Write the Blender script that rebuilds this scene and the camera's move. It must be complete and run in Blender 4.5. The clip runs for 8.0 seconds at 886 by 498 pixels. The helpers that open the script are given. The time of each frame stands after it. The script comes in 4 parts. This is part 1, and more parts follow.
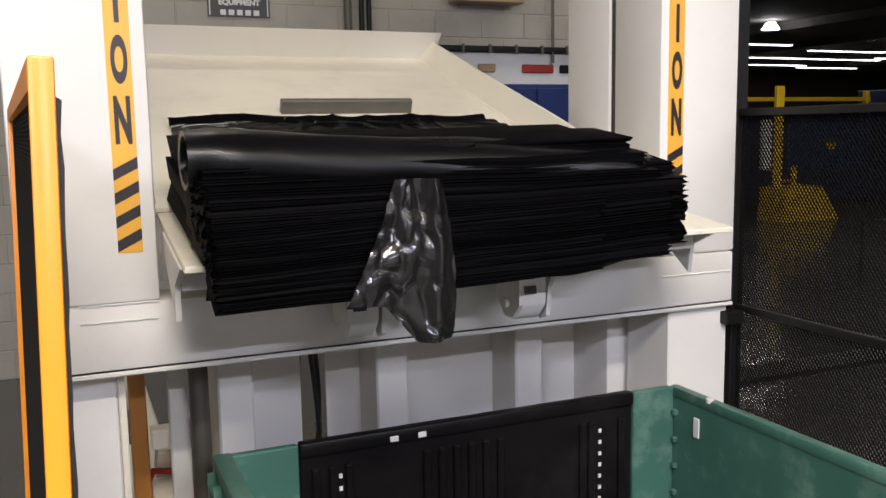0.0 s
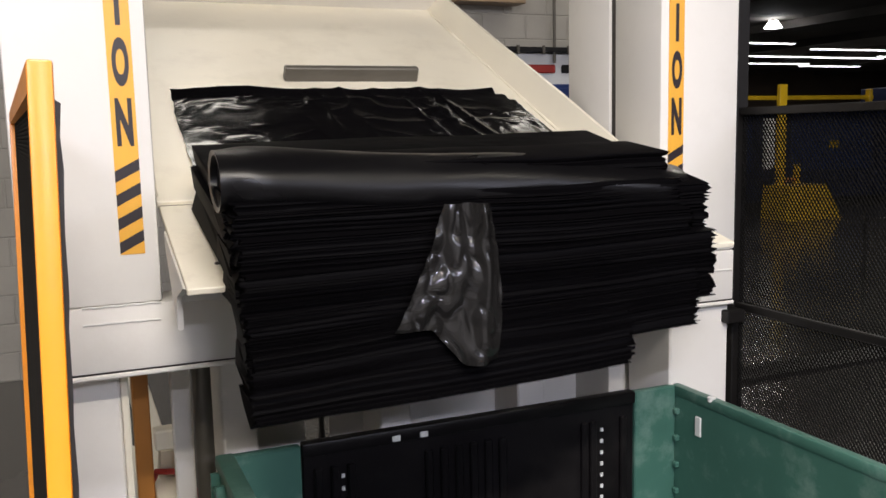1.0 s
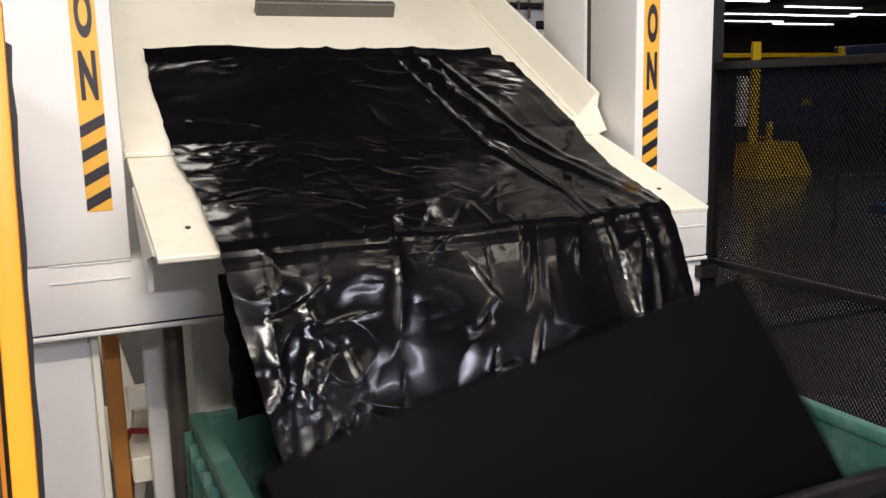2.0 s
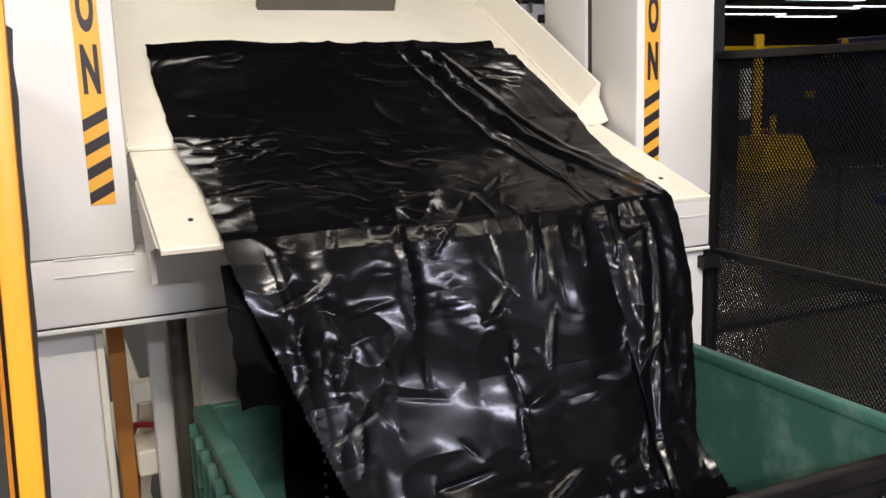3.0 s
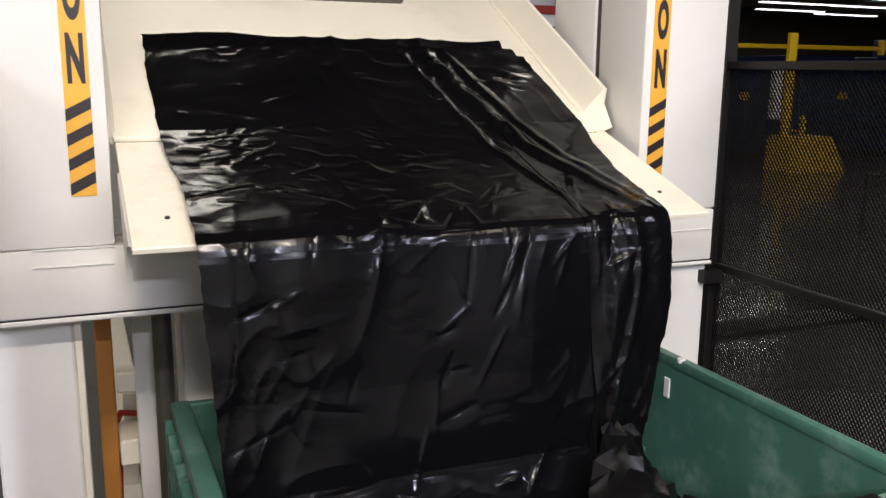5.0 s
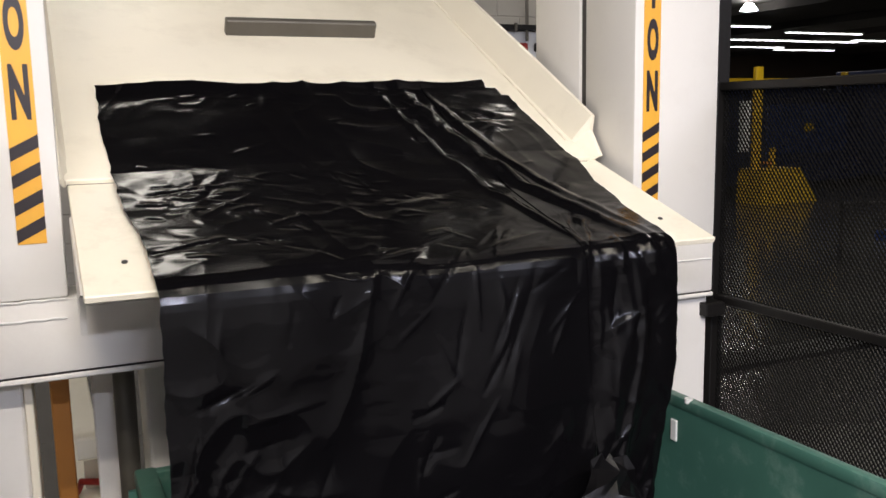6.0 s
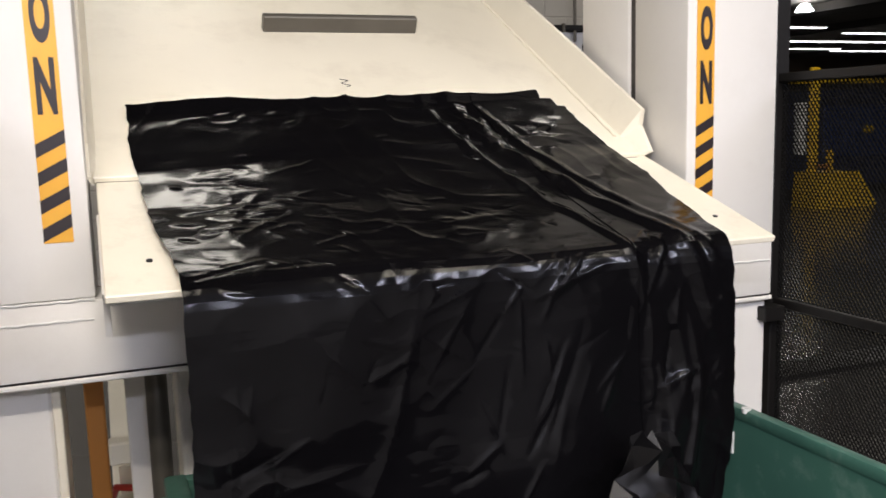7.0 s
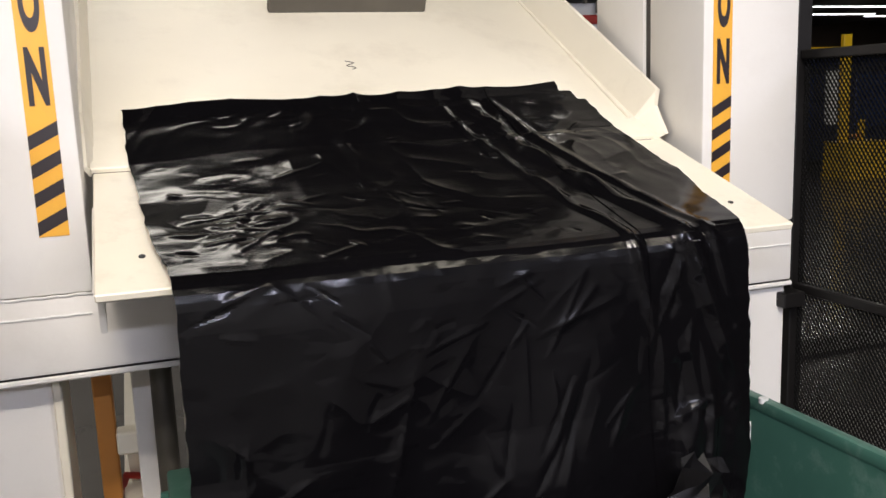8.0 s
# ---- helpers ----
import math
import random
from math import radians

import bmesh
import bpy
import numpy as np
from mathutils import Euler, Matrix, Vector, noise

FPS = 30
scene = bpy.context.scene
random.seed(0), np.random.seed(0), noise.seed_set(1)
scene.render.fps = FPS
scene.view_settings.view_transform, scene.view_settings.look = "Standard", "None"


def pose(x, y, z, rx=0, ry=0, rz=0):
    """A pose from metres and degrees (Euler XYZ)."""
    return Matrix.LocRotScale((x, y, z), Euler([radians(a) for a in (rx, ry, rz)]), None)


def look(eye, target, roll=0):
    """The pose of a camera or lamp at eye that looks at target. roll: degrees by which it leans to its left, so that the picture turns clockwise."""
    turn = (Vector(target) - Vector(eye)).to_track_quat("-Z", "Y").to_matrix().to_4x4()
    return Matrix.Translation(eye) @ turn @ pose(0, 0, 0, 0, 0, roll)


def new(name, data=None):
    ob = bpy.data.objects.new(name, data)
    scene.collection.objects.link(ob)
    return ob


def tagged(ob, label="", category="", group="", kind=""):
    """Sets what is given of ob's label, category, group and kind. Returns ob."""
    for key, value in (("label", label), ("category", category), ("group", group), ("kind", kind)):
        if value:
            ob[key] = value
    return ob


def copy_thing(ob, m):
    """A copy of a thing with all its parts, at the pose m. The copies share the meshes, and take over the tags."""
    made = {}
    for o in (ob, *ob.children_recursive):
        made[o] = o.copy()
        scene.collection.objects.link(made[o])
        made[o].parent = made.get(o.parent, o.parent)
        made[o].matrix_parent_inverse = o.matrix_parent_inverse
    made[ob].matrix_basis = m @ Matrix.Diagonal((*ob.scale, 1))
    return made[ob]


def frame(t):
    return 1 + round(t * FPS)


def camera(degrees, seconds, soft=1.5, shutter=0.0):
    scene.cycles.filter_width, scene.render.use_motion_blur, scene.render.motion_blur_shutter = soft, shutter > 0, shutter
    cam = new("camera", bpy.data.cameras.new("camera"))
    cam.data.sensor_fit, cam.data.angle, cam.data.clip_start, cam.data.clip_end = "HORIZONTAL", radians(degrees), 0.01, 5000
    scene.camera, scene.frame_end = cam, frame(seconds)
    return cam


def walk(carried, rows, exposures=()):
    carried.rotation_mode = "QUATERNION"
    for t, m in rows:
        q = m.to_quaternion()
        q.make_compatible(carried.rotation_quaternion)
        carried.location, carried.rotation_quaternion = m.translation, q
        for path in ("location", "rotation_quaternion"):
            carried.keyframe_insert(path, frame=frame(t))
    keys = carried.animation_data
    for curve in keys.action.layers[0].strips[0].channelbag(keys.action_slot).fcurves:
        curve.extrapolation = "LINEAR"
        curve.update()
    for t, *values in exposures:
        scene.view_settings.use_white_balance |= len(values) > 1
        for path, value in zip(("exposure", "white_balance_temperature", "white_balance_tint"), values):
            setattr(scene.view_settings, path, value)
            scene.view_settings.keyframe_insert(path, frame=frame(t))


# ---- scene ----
cam = camera(53.5, 8.0, shutter=0.4)
PATH = [
    (0, (-0.198, -2.128, 1.648), (0.58, -0.305, 1.383), -1.0),
    (0.5, (-0.197, -2.136, 1.649), (0.578, -0.31, 1.391), -1.0),
    (1, (-0.195, -2.137, 1.648), (0.576, -0.311, 1.384), -1.3),
    (1.5, (-0.189, -2.132, 1.639), (0.614, -0.329, 1.316), -1.4),
    (2, (-0.187, -2.122, 1.638), (0.629, -0.331, 1.281), -1.3),
    (2.2, (-0.187, -2.124, 1.638), (0.617, -0.333, 1.265), -1.7),
    (3.3, (-0.186, -2.131, 1.62), (0.621, -0.337, 1.268), -1.9),
    (3.5, (-0.183, -2.131, 1.618), (0.627, -0.335, 1.274), -1.9),
    (4, (-0.17, -2.127, 1.627), (0.641, -0.331, 1.283), -1.6),
    (4.2, (-0.158, -2.124, 1.633), (0.649, -0.33, 1.291), -1.3),
    (5.3, (-0.057, -2.099, 1.677), (0.68, -0.286, 1.264), 1.1),
    (5.5, (-0.048, -2.081, 1.625), (0.658, -0.243, 1.277), -0.0),
    (6, (-0.044, -1.943, 1.627), (0.773, -0.143, 1.324), -1.1),
    (6.5, (-0.022, -1.868, 1.589), (0.811, -0.075, 1.288), -0.2),
    (7, (0.01, -1.865, 1.597), (0.727, -0.019, 1.311), -1.6),
    (7.5, (0.045, -1.853, 1.626), (0.712, 0.004, 1.297), -2.1),
    (8, (0.075, -1.829, 1.626), (0.73, 0.029, 1.278), -2.2),
]
walk(cam, [(t, look(eye, aim, roll)) for t, eye, aim, roll in PATH])

# ---- world and light ----
world = bpy.data.worlds.new("world")
scene.world = world
world.use_nodes = True
world.node_tree.nodes["Background"].inputs[0].default_value = (0.8, 0.85, 1.0, 1)
world.node_tree.nodes["Background"].inputs[1].default_value = 0.05
scene.view_settings.exposure = -0.36

CEILING = 5.2
# tube lamps under the ceiling, mostly added out of view: x, y, turn, watts
LAMPS = [
    # unseen warm lamps overhead; those behind are placed for sheen on the film
    (-0.8, -3.2, 0, 48, (1.0, 0.90, 0.74)), (2.6, -3.4, 0, 70, (1.0, 0.90, 0.74)), (-0.2, 3.3, 0, 34, (1.0, 0.93, 0.82)), (4.5, 3.0, 0, 34, (1.0, 0.93, 0.82)), (7.4, 3.2, 0, 90, (1.0, 0.93, 0.82)),
    # unseen lamps added: one for left-facing sides, one as key in front
    (-5.0, -1.6, 90, 150, (1.0, 0.93, 0.82)), (-0.3, -4.5, 0, 540, (1.0, 0.92, 0.84)),
    # unseen cool lamps added far in front to fill under the beam
    (-4.2, -7.5, 0, 950, (0.82, 0.83, 1.0)), (0.6, -9.5, 0, 900, (0.82, 0.83, 1.0)), (5.4, -8.0, 0, 650, (0.82, 0.83, 1.0)),
    # lamps added for the yellow mast, a floor glint and the far hall
    (9.5, 6.5, 0, 130, (1.0, 0.94, 0.84)), (15.0, 14.5, 0, 80, (1.0, 0.94, 0.84)), (38.0, 30.0, 0, 300, (1.0, 0.93, 0.84)),
]
for lx, ly, turn, watts, tone in LAMPS:
    lamp = bpy.data.lights.new("added_lamp", "AREA")
    lamp.shape, lamp.size, lamp.size_y, lamp.energy, lamp.color = "RECTANGLE", 2.4, 0.25, watts, tone
    new("added_lamp", lamp).matrix_world = pose(lx, ly, CEILING - 0.42, 0, 0, turn)


# ---- helpers of the scene ----
ORIGIN = {}


def thing(name, at=(0, 0, 0), label="", category="", group="", kind=""):
    ob = new(name)
    ob.empty_display_size = 0.05
    ob.location = at
    ORIGIN[ob.name] = Vector(at)
    return tagged(ob, label, category, group, kind)


def finish(bm, name, material, smooth=True):
    mesh = bpy.data.meshes.new(name)
    bmesh.ops.recalc_face_normals(bm, faces=bm.faces)
    bm.to_mesh(mesh)
    bm.free()
    for m in (material if isinstance(material, (list, tuple)) else [material]):
        mesh.materials.append(m)
    if smooth:
        mesh.polygons.foreach_set("use_smooth", [True] * len(mesh.polygons))
        mesh.set_sharp_from_angle(angle=radians(32))
    return mesh


def part(name, bm, material, parent, label="", smooth=True):
    """One mesh under a thing or a part; bm is in world metres."""
    root = parent
    while root.parent:
        root = root.parent
    bm.transform(Matrix.Translation(-ORIGIN[root.name]))
    ob = new(name, finish(bm, name, material, smooth))
    ob.parent = parent
    return tagged(ob, label)


def solid(name, bm, material, label="", category="", group="", kind="", smooth=True):
    return tagged(new(name, finish(bm, name, material, smooth)), label, category, group, kind)


def box(bm, x0, x1, y0, y1, z0, z1, bevel=0.0, seg=1):
    vs = bmesh.ops.create_cube(bm, size=1)["verts"]
    for v in vs:
        v.co = Vector((x0 + (v.co.x + 0.5) * (x1 - x0), y0 + (v.co.y + 0.5) * (y1 - y0), z0 + (v.co.z + 0.5) * (z1 - z0)))
    if bevel:
        edges = list({e for v in vs for e in v.link_edges})
        bmesh.ops.bevel(bm, geom=edges, offset=bevel, segments=seg, affect="EDGES", profile=0.5)
    return bm


def boxed(*args, **kw):
    return box(bmesh.new(), *args, **kw)


def prism(bm, pts, x0, x1, bevel=0.0):
    """A y-z outline drawn out along x."""
    a = [bm.verts.new((x0, y, z)) for y, z in pts]
    b = [bm.verts.new((x1, y, z)) for y, z in pts]
    n = len(pts)
    faces = [bm.faces.new(a), bm.faces.new(b[::-1])]
    for i in range(n):
        faces.append(bm.faces.new((a[i], b[i], b[(i + 1) % n], a[(i + 1) % n])))
    if bevel:
        bmesh.ops.bevel(bm, geom=list({e for f in faces for e in f.edges}), offset=bevel, segments=1, affect="EDGES")
    return bm


def plan(bm, pts, z0, z1):
    """An x-y outline drawn up along z."""
    a = [bm.verts.new((x, y, z0)) for x, y in pts]
    b = [bm.verts.new((x, y, z1)) for x, y in pts]
    n = len(pts)
    bm.faces.new(a), bm.faces.new(b[::-1])
    for i in range(n):
        bm.faces.new((a[i], b[i], b[(i + 1) % n], a[(i + 1) % n]))
    return bm


def tube(bm, pts, r, n=10):
    pts = [Vector(p) for p in pts]
    rings = []
    for i, p in enumerate(pts):
        d = (pts[min(i + 1, len(pts) - 1)] - pts[max(i - 1, 0)]).normalized()
        side = d.cross(Vector((0.31, 0.2, 0.93))).normalized()
        up = d.cross(side)
        rings.append([bm.verts.new(p + r * (side * math.cos(2 * math.pi * k / n) + up * math.sin(2 * math.pi * k / n))) for k in range(n)])
    for a, b in zip(rings, rings[1:]):
        for k in range(n):
            bm.faces.new((a[k], a[(k + 1) % n], b[(k + 1) % n], b[k]))
    bm.faces.new(rings[0]), bm.faces.new(rings[-1][::-1])
    return bm


# ---- materials ----
def material(name, color, rough=0.5, metal=0.0, vary=0.15, scale=6.0, bump=0.05, bump_scale=60.0, dirt=None, dirt_amount=0.0, dirt_scale=3.0, coat=0.0, spec=0.5):
    m = bpy.data.materials.new(name)
    m.use_nodes = True
    nt = m.node_tree
    p = nt.nodes["Principled BSDF"]
    geo = nt.nodes.new("ShaderNodeTexCoord")
    big = nt.nodes.new("ShaderNodeTexNoise")
    big.inputs["Scale"].default_value, big.inputs["Detail"].default_value = scale, 6
    nt.links.new(geo.outputs["Object"], big.inputs["Vector"])
    ramp = nt.nodes.new("ShaderNodeMapRange")
    ramp.inputs["From Min"].default_value, ramp.inputs["From Max"].default_value = 0.25, 0.75
    ramp.inputs["To Min"].default_value, ramp.inputs["To Max"].default_value = 1 - vary, 1 + vary * 0.4
    nt.links.new(big.outputs["Fac"], ramp.inputs["Value"])
    mul = nt.nodes.new("ShaderNodeMix")
    mul.data_type, mul.blend_type = "RGBA", "MULTIPLY"
    mul.inputs["Factor"].default_value = 1
    mul.inputs["A"].default_value = (*color, 1)
    nt.links.new(ramp.outputs["Result"], mul.inputs["B"])
    out = mul.outputs["Result"]
    if dirt:
        spot = nt.nodes.new("ShaderNodeTexNoise")
        spot.inputs["Scale"].default_value, spot.inputs["Detail"].default_value, spot.inputs["Roughness"].default_value = dirt_scale, 9, 0.68
        nt.links.new(geo.outputs["Object"], spot.inputs["Vector"])
        cut = nt.nodes.new("ShaderNodeMapRange")
        cut.inputs["From Min"].default_value, cut.inputs["From Max"].default_value = 0.52, 0.78
        cut.inputs["To Max"].default_value = dirt_amount
        nt.links.new(spot.outputs["Fac"], cut.inputs["Value"])
        mix = nt.nodes.new("ShaderNodeMix")
        mix.data_type = "RGBA"
        mix.inputs["B"].default_value = (*dirt, 1)
        nt.links.new(cut.outputs["Result"], mix.inputs["Factor"])
        nt.links.new(out, mix.inputs["A"])
        out = mix.outputs["Result"]
    nt.links.new(out, p.inputs["Base Color"])
    fine = nt.nodes.new("ShaderNodeTexNoise")
    fine.inputs["Scale"].default_value, fine.inputs["Detail"].default_value = bump_scale, 4
    nt.links.new(geo.outputs["Object"], fine.inputs["Vector"])
    rr = nt.nodes.new("ShaderNodeMapRange")
    rr.inputs["To Min"].default_value, rr.inputs["To Max"].default_value = max(rough - 0.1, 0.03), min(rough + 0.12, 1)
    nt.links.new(big.outputs["Fac"], rr.inputs["Value"])
    nt.links.new(rr.outputs["Result"], p.inputs["Roughness"])
    b = nt.nodes.new("ShaderNodeBump")
    b.inputs["Strength"].default_value, b.inputs["Distance"].default_value = bump, 0.004
    nt.links.new(fine.outputs["Fac"], b.inputs["Height"])
    nt.links.new(b.outputs["Normal"], p.inputs["Normal"])
    p.inputs["Metallic"].default_value = metal
    p.inputs["Coat Weight"].default_value = coat
    p.inputs["Specular IOR Level"].default_value = spec
    return m


def glowing(name, color, strength):
    m = bpy.data.materials.new(name)
    m.use_nodes = True
    p = m.node_tree.nodes["Principled BSDF"]
    p.inputs["Base Color"].default_value = (*color, 1)
    p.inputs["Emission Color"].default_value = (*color, 1)
    p.inputs["Emission Strength"].default_value = strength
    return m


WHITE = material("white_paint", (0.76, 0.735, 0.69), 0.42, vary=0.05, scale=2.5, bump=0.12, bump_scale=35, dirt=(0.42, 0.38, 0.32), dirt_amount=0.16, dirt_scale=5)
CREAM = material("cream_paint", (0.80, 0.745, 0.61), 0.34, vary=0.06, scale=3, bump=0.1, bump_scale=30, dirt=(0.40, 0.34, 0.25), dirt_amount=0.3, dirt_scale=4)
CREAM_WORN = material("worn_cream_paint", (0.80, 0.745, 0.61), 0.38, vary=0.08, scale=5, bump=0.15, bump_scale=50, dirt=(0.35, 0.29, 0.2), dirt_amount=0.35, dirt_scale=9)
SEAM = material("weld_seam", (0.74, 0.73, 0.70), 0.35, vary=0.1, scale=40, bump=0.5, bump_scale=160)
STEEL = material("grey_steel", (0.12, 0.108, 0.088), 0.45, metal=0.3, vary=0.2, scale=9, bump=0.1)
DARK_STEEL = material("black_steel", (0.007, 0.006, 0.0055), 0.5, vary=0.3, scale=15, bump=0.1, spec=0.3)
MESH = material("black_mesh_paint", (0.006, 0.0055, 0.005), 0.75, vary=0.3, scale=15, bump=0.1, spec=0.08)
# dark colour for the shade in the column gaps, also the bed's scuff mark
GAP = material("gap_shade_and_scuff", (0.05, 0.045, 0.038), 0.6, vary=0.2, scale=9)
ORANGE = material("orange_paint", (0.74, 0.25, 0.01), 0.32, vary=0.08, scale=6, bump=0.06, dirt=(0.3, 0.14, 0.03), dirt_amount=0.35, dirt_scale=7)
BROWN = material("orange_brown_paint", (0.42, 0.17, 0.03), 0.45, vary=0.15, scale=7)
TAN = material("tan_steel", (0.35, 0.24, 0.14), 0.45, vary=0.2, scale=9)
TAPE_Y = material("yellow_tape", (0.76, 0.39, 0.045), 0.36, vary=0.08, scale=9, bump=0.03, dirt=(0.4, 0.25, 0.08), dirt_amount=0.3, dirt_scale=12)
TAPE_K = material("black_print", (0.022, 0.016, 0.018), 0.4, vary=0.2, scale=20, bump=0.02)
GREEN = material("green_plastic", (0.055, 0.15, 0.115), 0.42, vary=0.25, scale=4, bump=0.12, bump_scale=40, dirt=(0.26, 0.36, 0.31), dirt_amount=0.6, dirt_scale=8)
BLACK_P = material("black_plastic", (0.008, 0.007, 0.0075), 0.36, vary=0.3, scale=6, bump=0.12, bump_scale=45, spec=0.16, dirt=(0.04, 0.036, 0.034), dirt_amount=0.3, dirt_scale=5)
CONCRETE = material("polished_concrete", (0.09, 0.085, 0.077), 0.17, vary=0.3, scale=0.8, bump=0.1, bump_scale=9, dirt=(0.05, 0.045, 0.04), dirt_amount=0.6, dirt_scale=1.6)
BLOCK = material("grey_block_wall", (0.40, 0.375, 0.325), 0.75, vary=0.15, scale=2, bump=0.3, bump_scale=40, dirt=(0.22, 0.2, 0.17), dirt_amount=0.4, dirt_scale=1.5)


def block_joints(m):
    """Shallow mortar joints of painted concrete blocks, 0.4 by 0.2 m."""
    nt = m.node_tree
    p = nt.nodes["Principled BSDF"]
    pos = nt.nodes.new("ShaderNodeTexCoord")
    split = nt.nodes.new("ShaderNodeSeparateXYZ")
    join = nt.nodes.new("ShaderNodeCombineXYZ")
    nt.links.new(pos.outputs["Object"], split.inputs[0])
    nt.links.new(split.outputs["X"], join.inputs["X"])
    nt.links.new(split.outputs["Z"], join.inputs["Y"])
    brick = nt.nodes.new("ShaderNodeTexBrick")
    brick.inputs["Scale"].default_value, brick.inputs["Brick Width"].default_value, brick.inputs["Row Height"].default_value = 1.0, 0.4, 0.2
    brick.inputs["Mortar Size"].default_value, brick.inputs["Mortar Smooth"].default_value = 0.008, 0.6
    nt.links.new(join.outputs[0], brick.inputs["Vector"])
    b = nt.nodes.new("ShaderNodeBump")
    b.invert = True
    b.inputs["Strength"].default_value, b.inputs["Distance"].default_value = 0.9, 0.006
    nt.links.new(brick.outputs["Fac"], b.inputs["Height"])
    nt.links.new(p.inputs["Normal"].links[0].from_socket, b.inputs["Normal"])
    nt.links.new(b.outputs["Normal"], p.inputs["Normal"])


block_joints(BLOCK)
FAR = material("brown_far_wall", (0.16, 0.115, 0.09), 0.8, vary=0.4, scale=0.4)
ROOF = material("dark_roof_deck", (0.13, 0.115, 0.10), 0.8, vary=0.3, scale=1)
BLUE = material("blue_paint", (0.008, 0.028, 0.13), 0.4, vary=0.25, scale=3, bump=0.08)
DARK_BLUE = material("dark_blue_paint", (0.007, 0.014, 0.06), 0.5, vary=0.3, scale=2)
YELLOW = material("yellow_paint", (0.78, 0.50, 0.02), 0.4, vary=0.15, scale=5)
RED = material("red_rubber", (0.35, 0.03, 0.02), 0.45, vary=0.2)
RUBBER = material("black_rubber", (0.012, 0.012, 0.013), 0.5, vary=0.2)
SIGN_W = material("sign_white", (0.7, 0.7, 0.68), 0.5, vary=0.05)
SIGN_G = material("sign_grey", (0.06, 0.06, 0.06), 0.5, vary=0.1)
TUBE_GLOW = glowing("tube_glow", (0.95, 0.97, 1.0), 5.0)
BAY_GLOW = glowing("bay_glow", (0.96, 0.97, 1.0), 16.0)


def film_material(name, base, rough, bump, spec=0.4, gloss=0.0):
    """Thin plastic film: smooth and glossy, with soft waves and sparse sharp creases along its own length and width."""
    m = bpy.data.materials.new(name)
    m.use_nodes = True
    nt = m.node_tree
    p = nt.nodes["Principled BSDF"]
    uv = nt.nodes.new("ShaderNodeTexCoord")

    def mapped(sx, sy, turn=0.0):
        mp = nt.nodes.new("ShaderNodeMapping")
        mp.inputs["Scale"].default_value, mp.inputs["Rotation"].default_value = (sx, sy, 1), (0, 0, turn)
        nt.links.new(uv.outputs["UV"], mp.inputs["Vector"])
        return mp.outputs["Vector"]

    def noisy(vec, scale, detail, warp=0.0):
        tex = nt.nodes.new("ShaderNodeTexNoise")
        tex.noise_dimensions = "2D"
        tex.inputs["Scale"].default_value, tex.inputs["Detail"].default_value, tex.inputs["Distortion"].default_value = scale, detail, warp
        nt.links.new(vec, tex.inputs["Vector"])
        return tex.outputs["Fac"]

    def calc(op, x, y):
        n = nt.nodes.new("ShaderNodeMath")
        n.operation = op
        for k, v in enumerate((x, y)):
            if isinstance(v, (int, float)):
                n.inputs[k].default_value = v
            else:
                nt.links.new(v, n.inputs[k])
        return n.outputs[0]

    def ranged(v, lo, hi, a, b):
        n = nt.nodes.new("ShaderNodeMapRange")
        n.interpolation_type = "SMOOTHSTEP"
        for key, val in (("From Min", lo), ("From Max", hi), ("To Min", a), ("To Max", b)):
            n.inputs[key].default_value = val
        nt.links.new(v, n.inputs["Value"])
        return n.outputs["Result"]

    def cells(vec, scale):
        tex = nt.nodes.new("ShaderNodeTexVoronoi")
        tex.voronoi_dimensions, tex.feature = "2D", "F1"
        tex.inputs["Scale"].default_value = scale
        nt.links.new(vec, tex.inputs["Vector"])
        return tex.outputs["Distance"]

    total = calc("MULTIPLY", noisy(mapped(3.5, 5), 1.0, 1.5, 0.5), 0.9)
    # crumpled facets in a few patches, nearly taut film between them
    for sx, sy, turn, spread, lo, hi, amount in ((5, 9, 0.5, 1.6, 0.52, 0.68, 0.40), (11, 22, -0.35, 2.1, 0.52, 0.66, 0.28)):
        wob = nt.nodes.new("ShaderNodeTexNoise")
        wob.noise_dimensions = "2D"
        wob.inputs["Scale"].default_value, wob.inputs["Detail"].default_value = 0.9, 2
        base_vec = mapped(sx, sy, turn)
        nt.links.new(base_vec, wob.inputs["Vector"])
        bent = nt.nodes.new("ShaderNodeVectorMath")
        bent.operation = "ADD"
        nt.links.new(base_vec, bent.inputs[0])
        nt.links.new(wob.outputs["Color"], bent.inputs[1])
        mask = ranged(noisy(mapped(spread * 2.3, spread * 3.1, turn + 1), 1.0, 2), lo, hi, 0.03, 1.0)
        total = calc("SUBTRACT", total, calc("MULTIPLY", calc("MULTIPLY", cells(bent.outputs[0], 1.0), mask), amount))
    b = nt.nodes.new("ShaderNodeBump")
    b.inputs["Strength"].default_value, b.inputs["Distance"].default_value = bump, 0.010
    nt.links.new(total, b.inputs["Height"])
    nt.links.new(b.outputs["Normal"], p.inputs["Normal"])
    p.inputs["Base Color"].default_value = (*base, 1)
    nt.links.new(ranged(noisy(mapped(3, 4), 1.0, 4), 0.3, 0.7, rough - 0.04, rough + 0.08), p.inputs["Roughness"])
    p.inputs["Specular IOR Level"].default_value = spec
    p.inputs["Coat Weight"].default_value, p.inputs["Coat Roughness"].default_value = gloss, 0.06
    nt.links.new(b.outputs["Normal"], p.inputs["Coat Normal"])
    return m


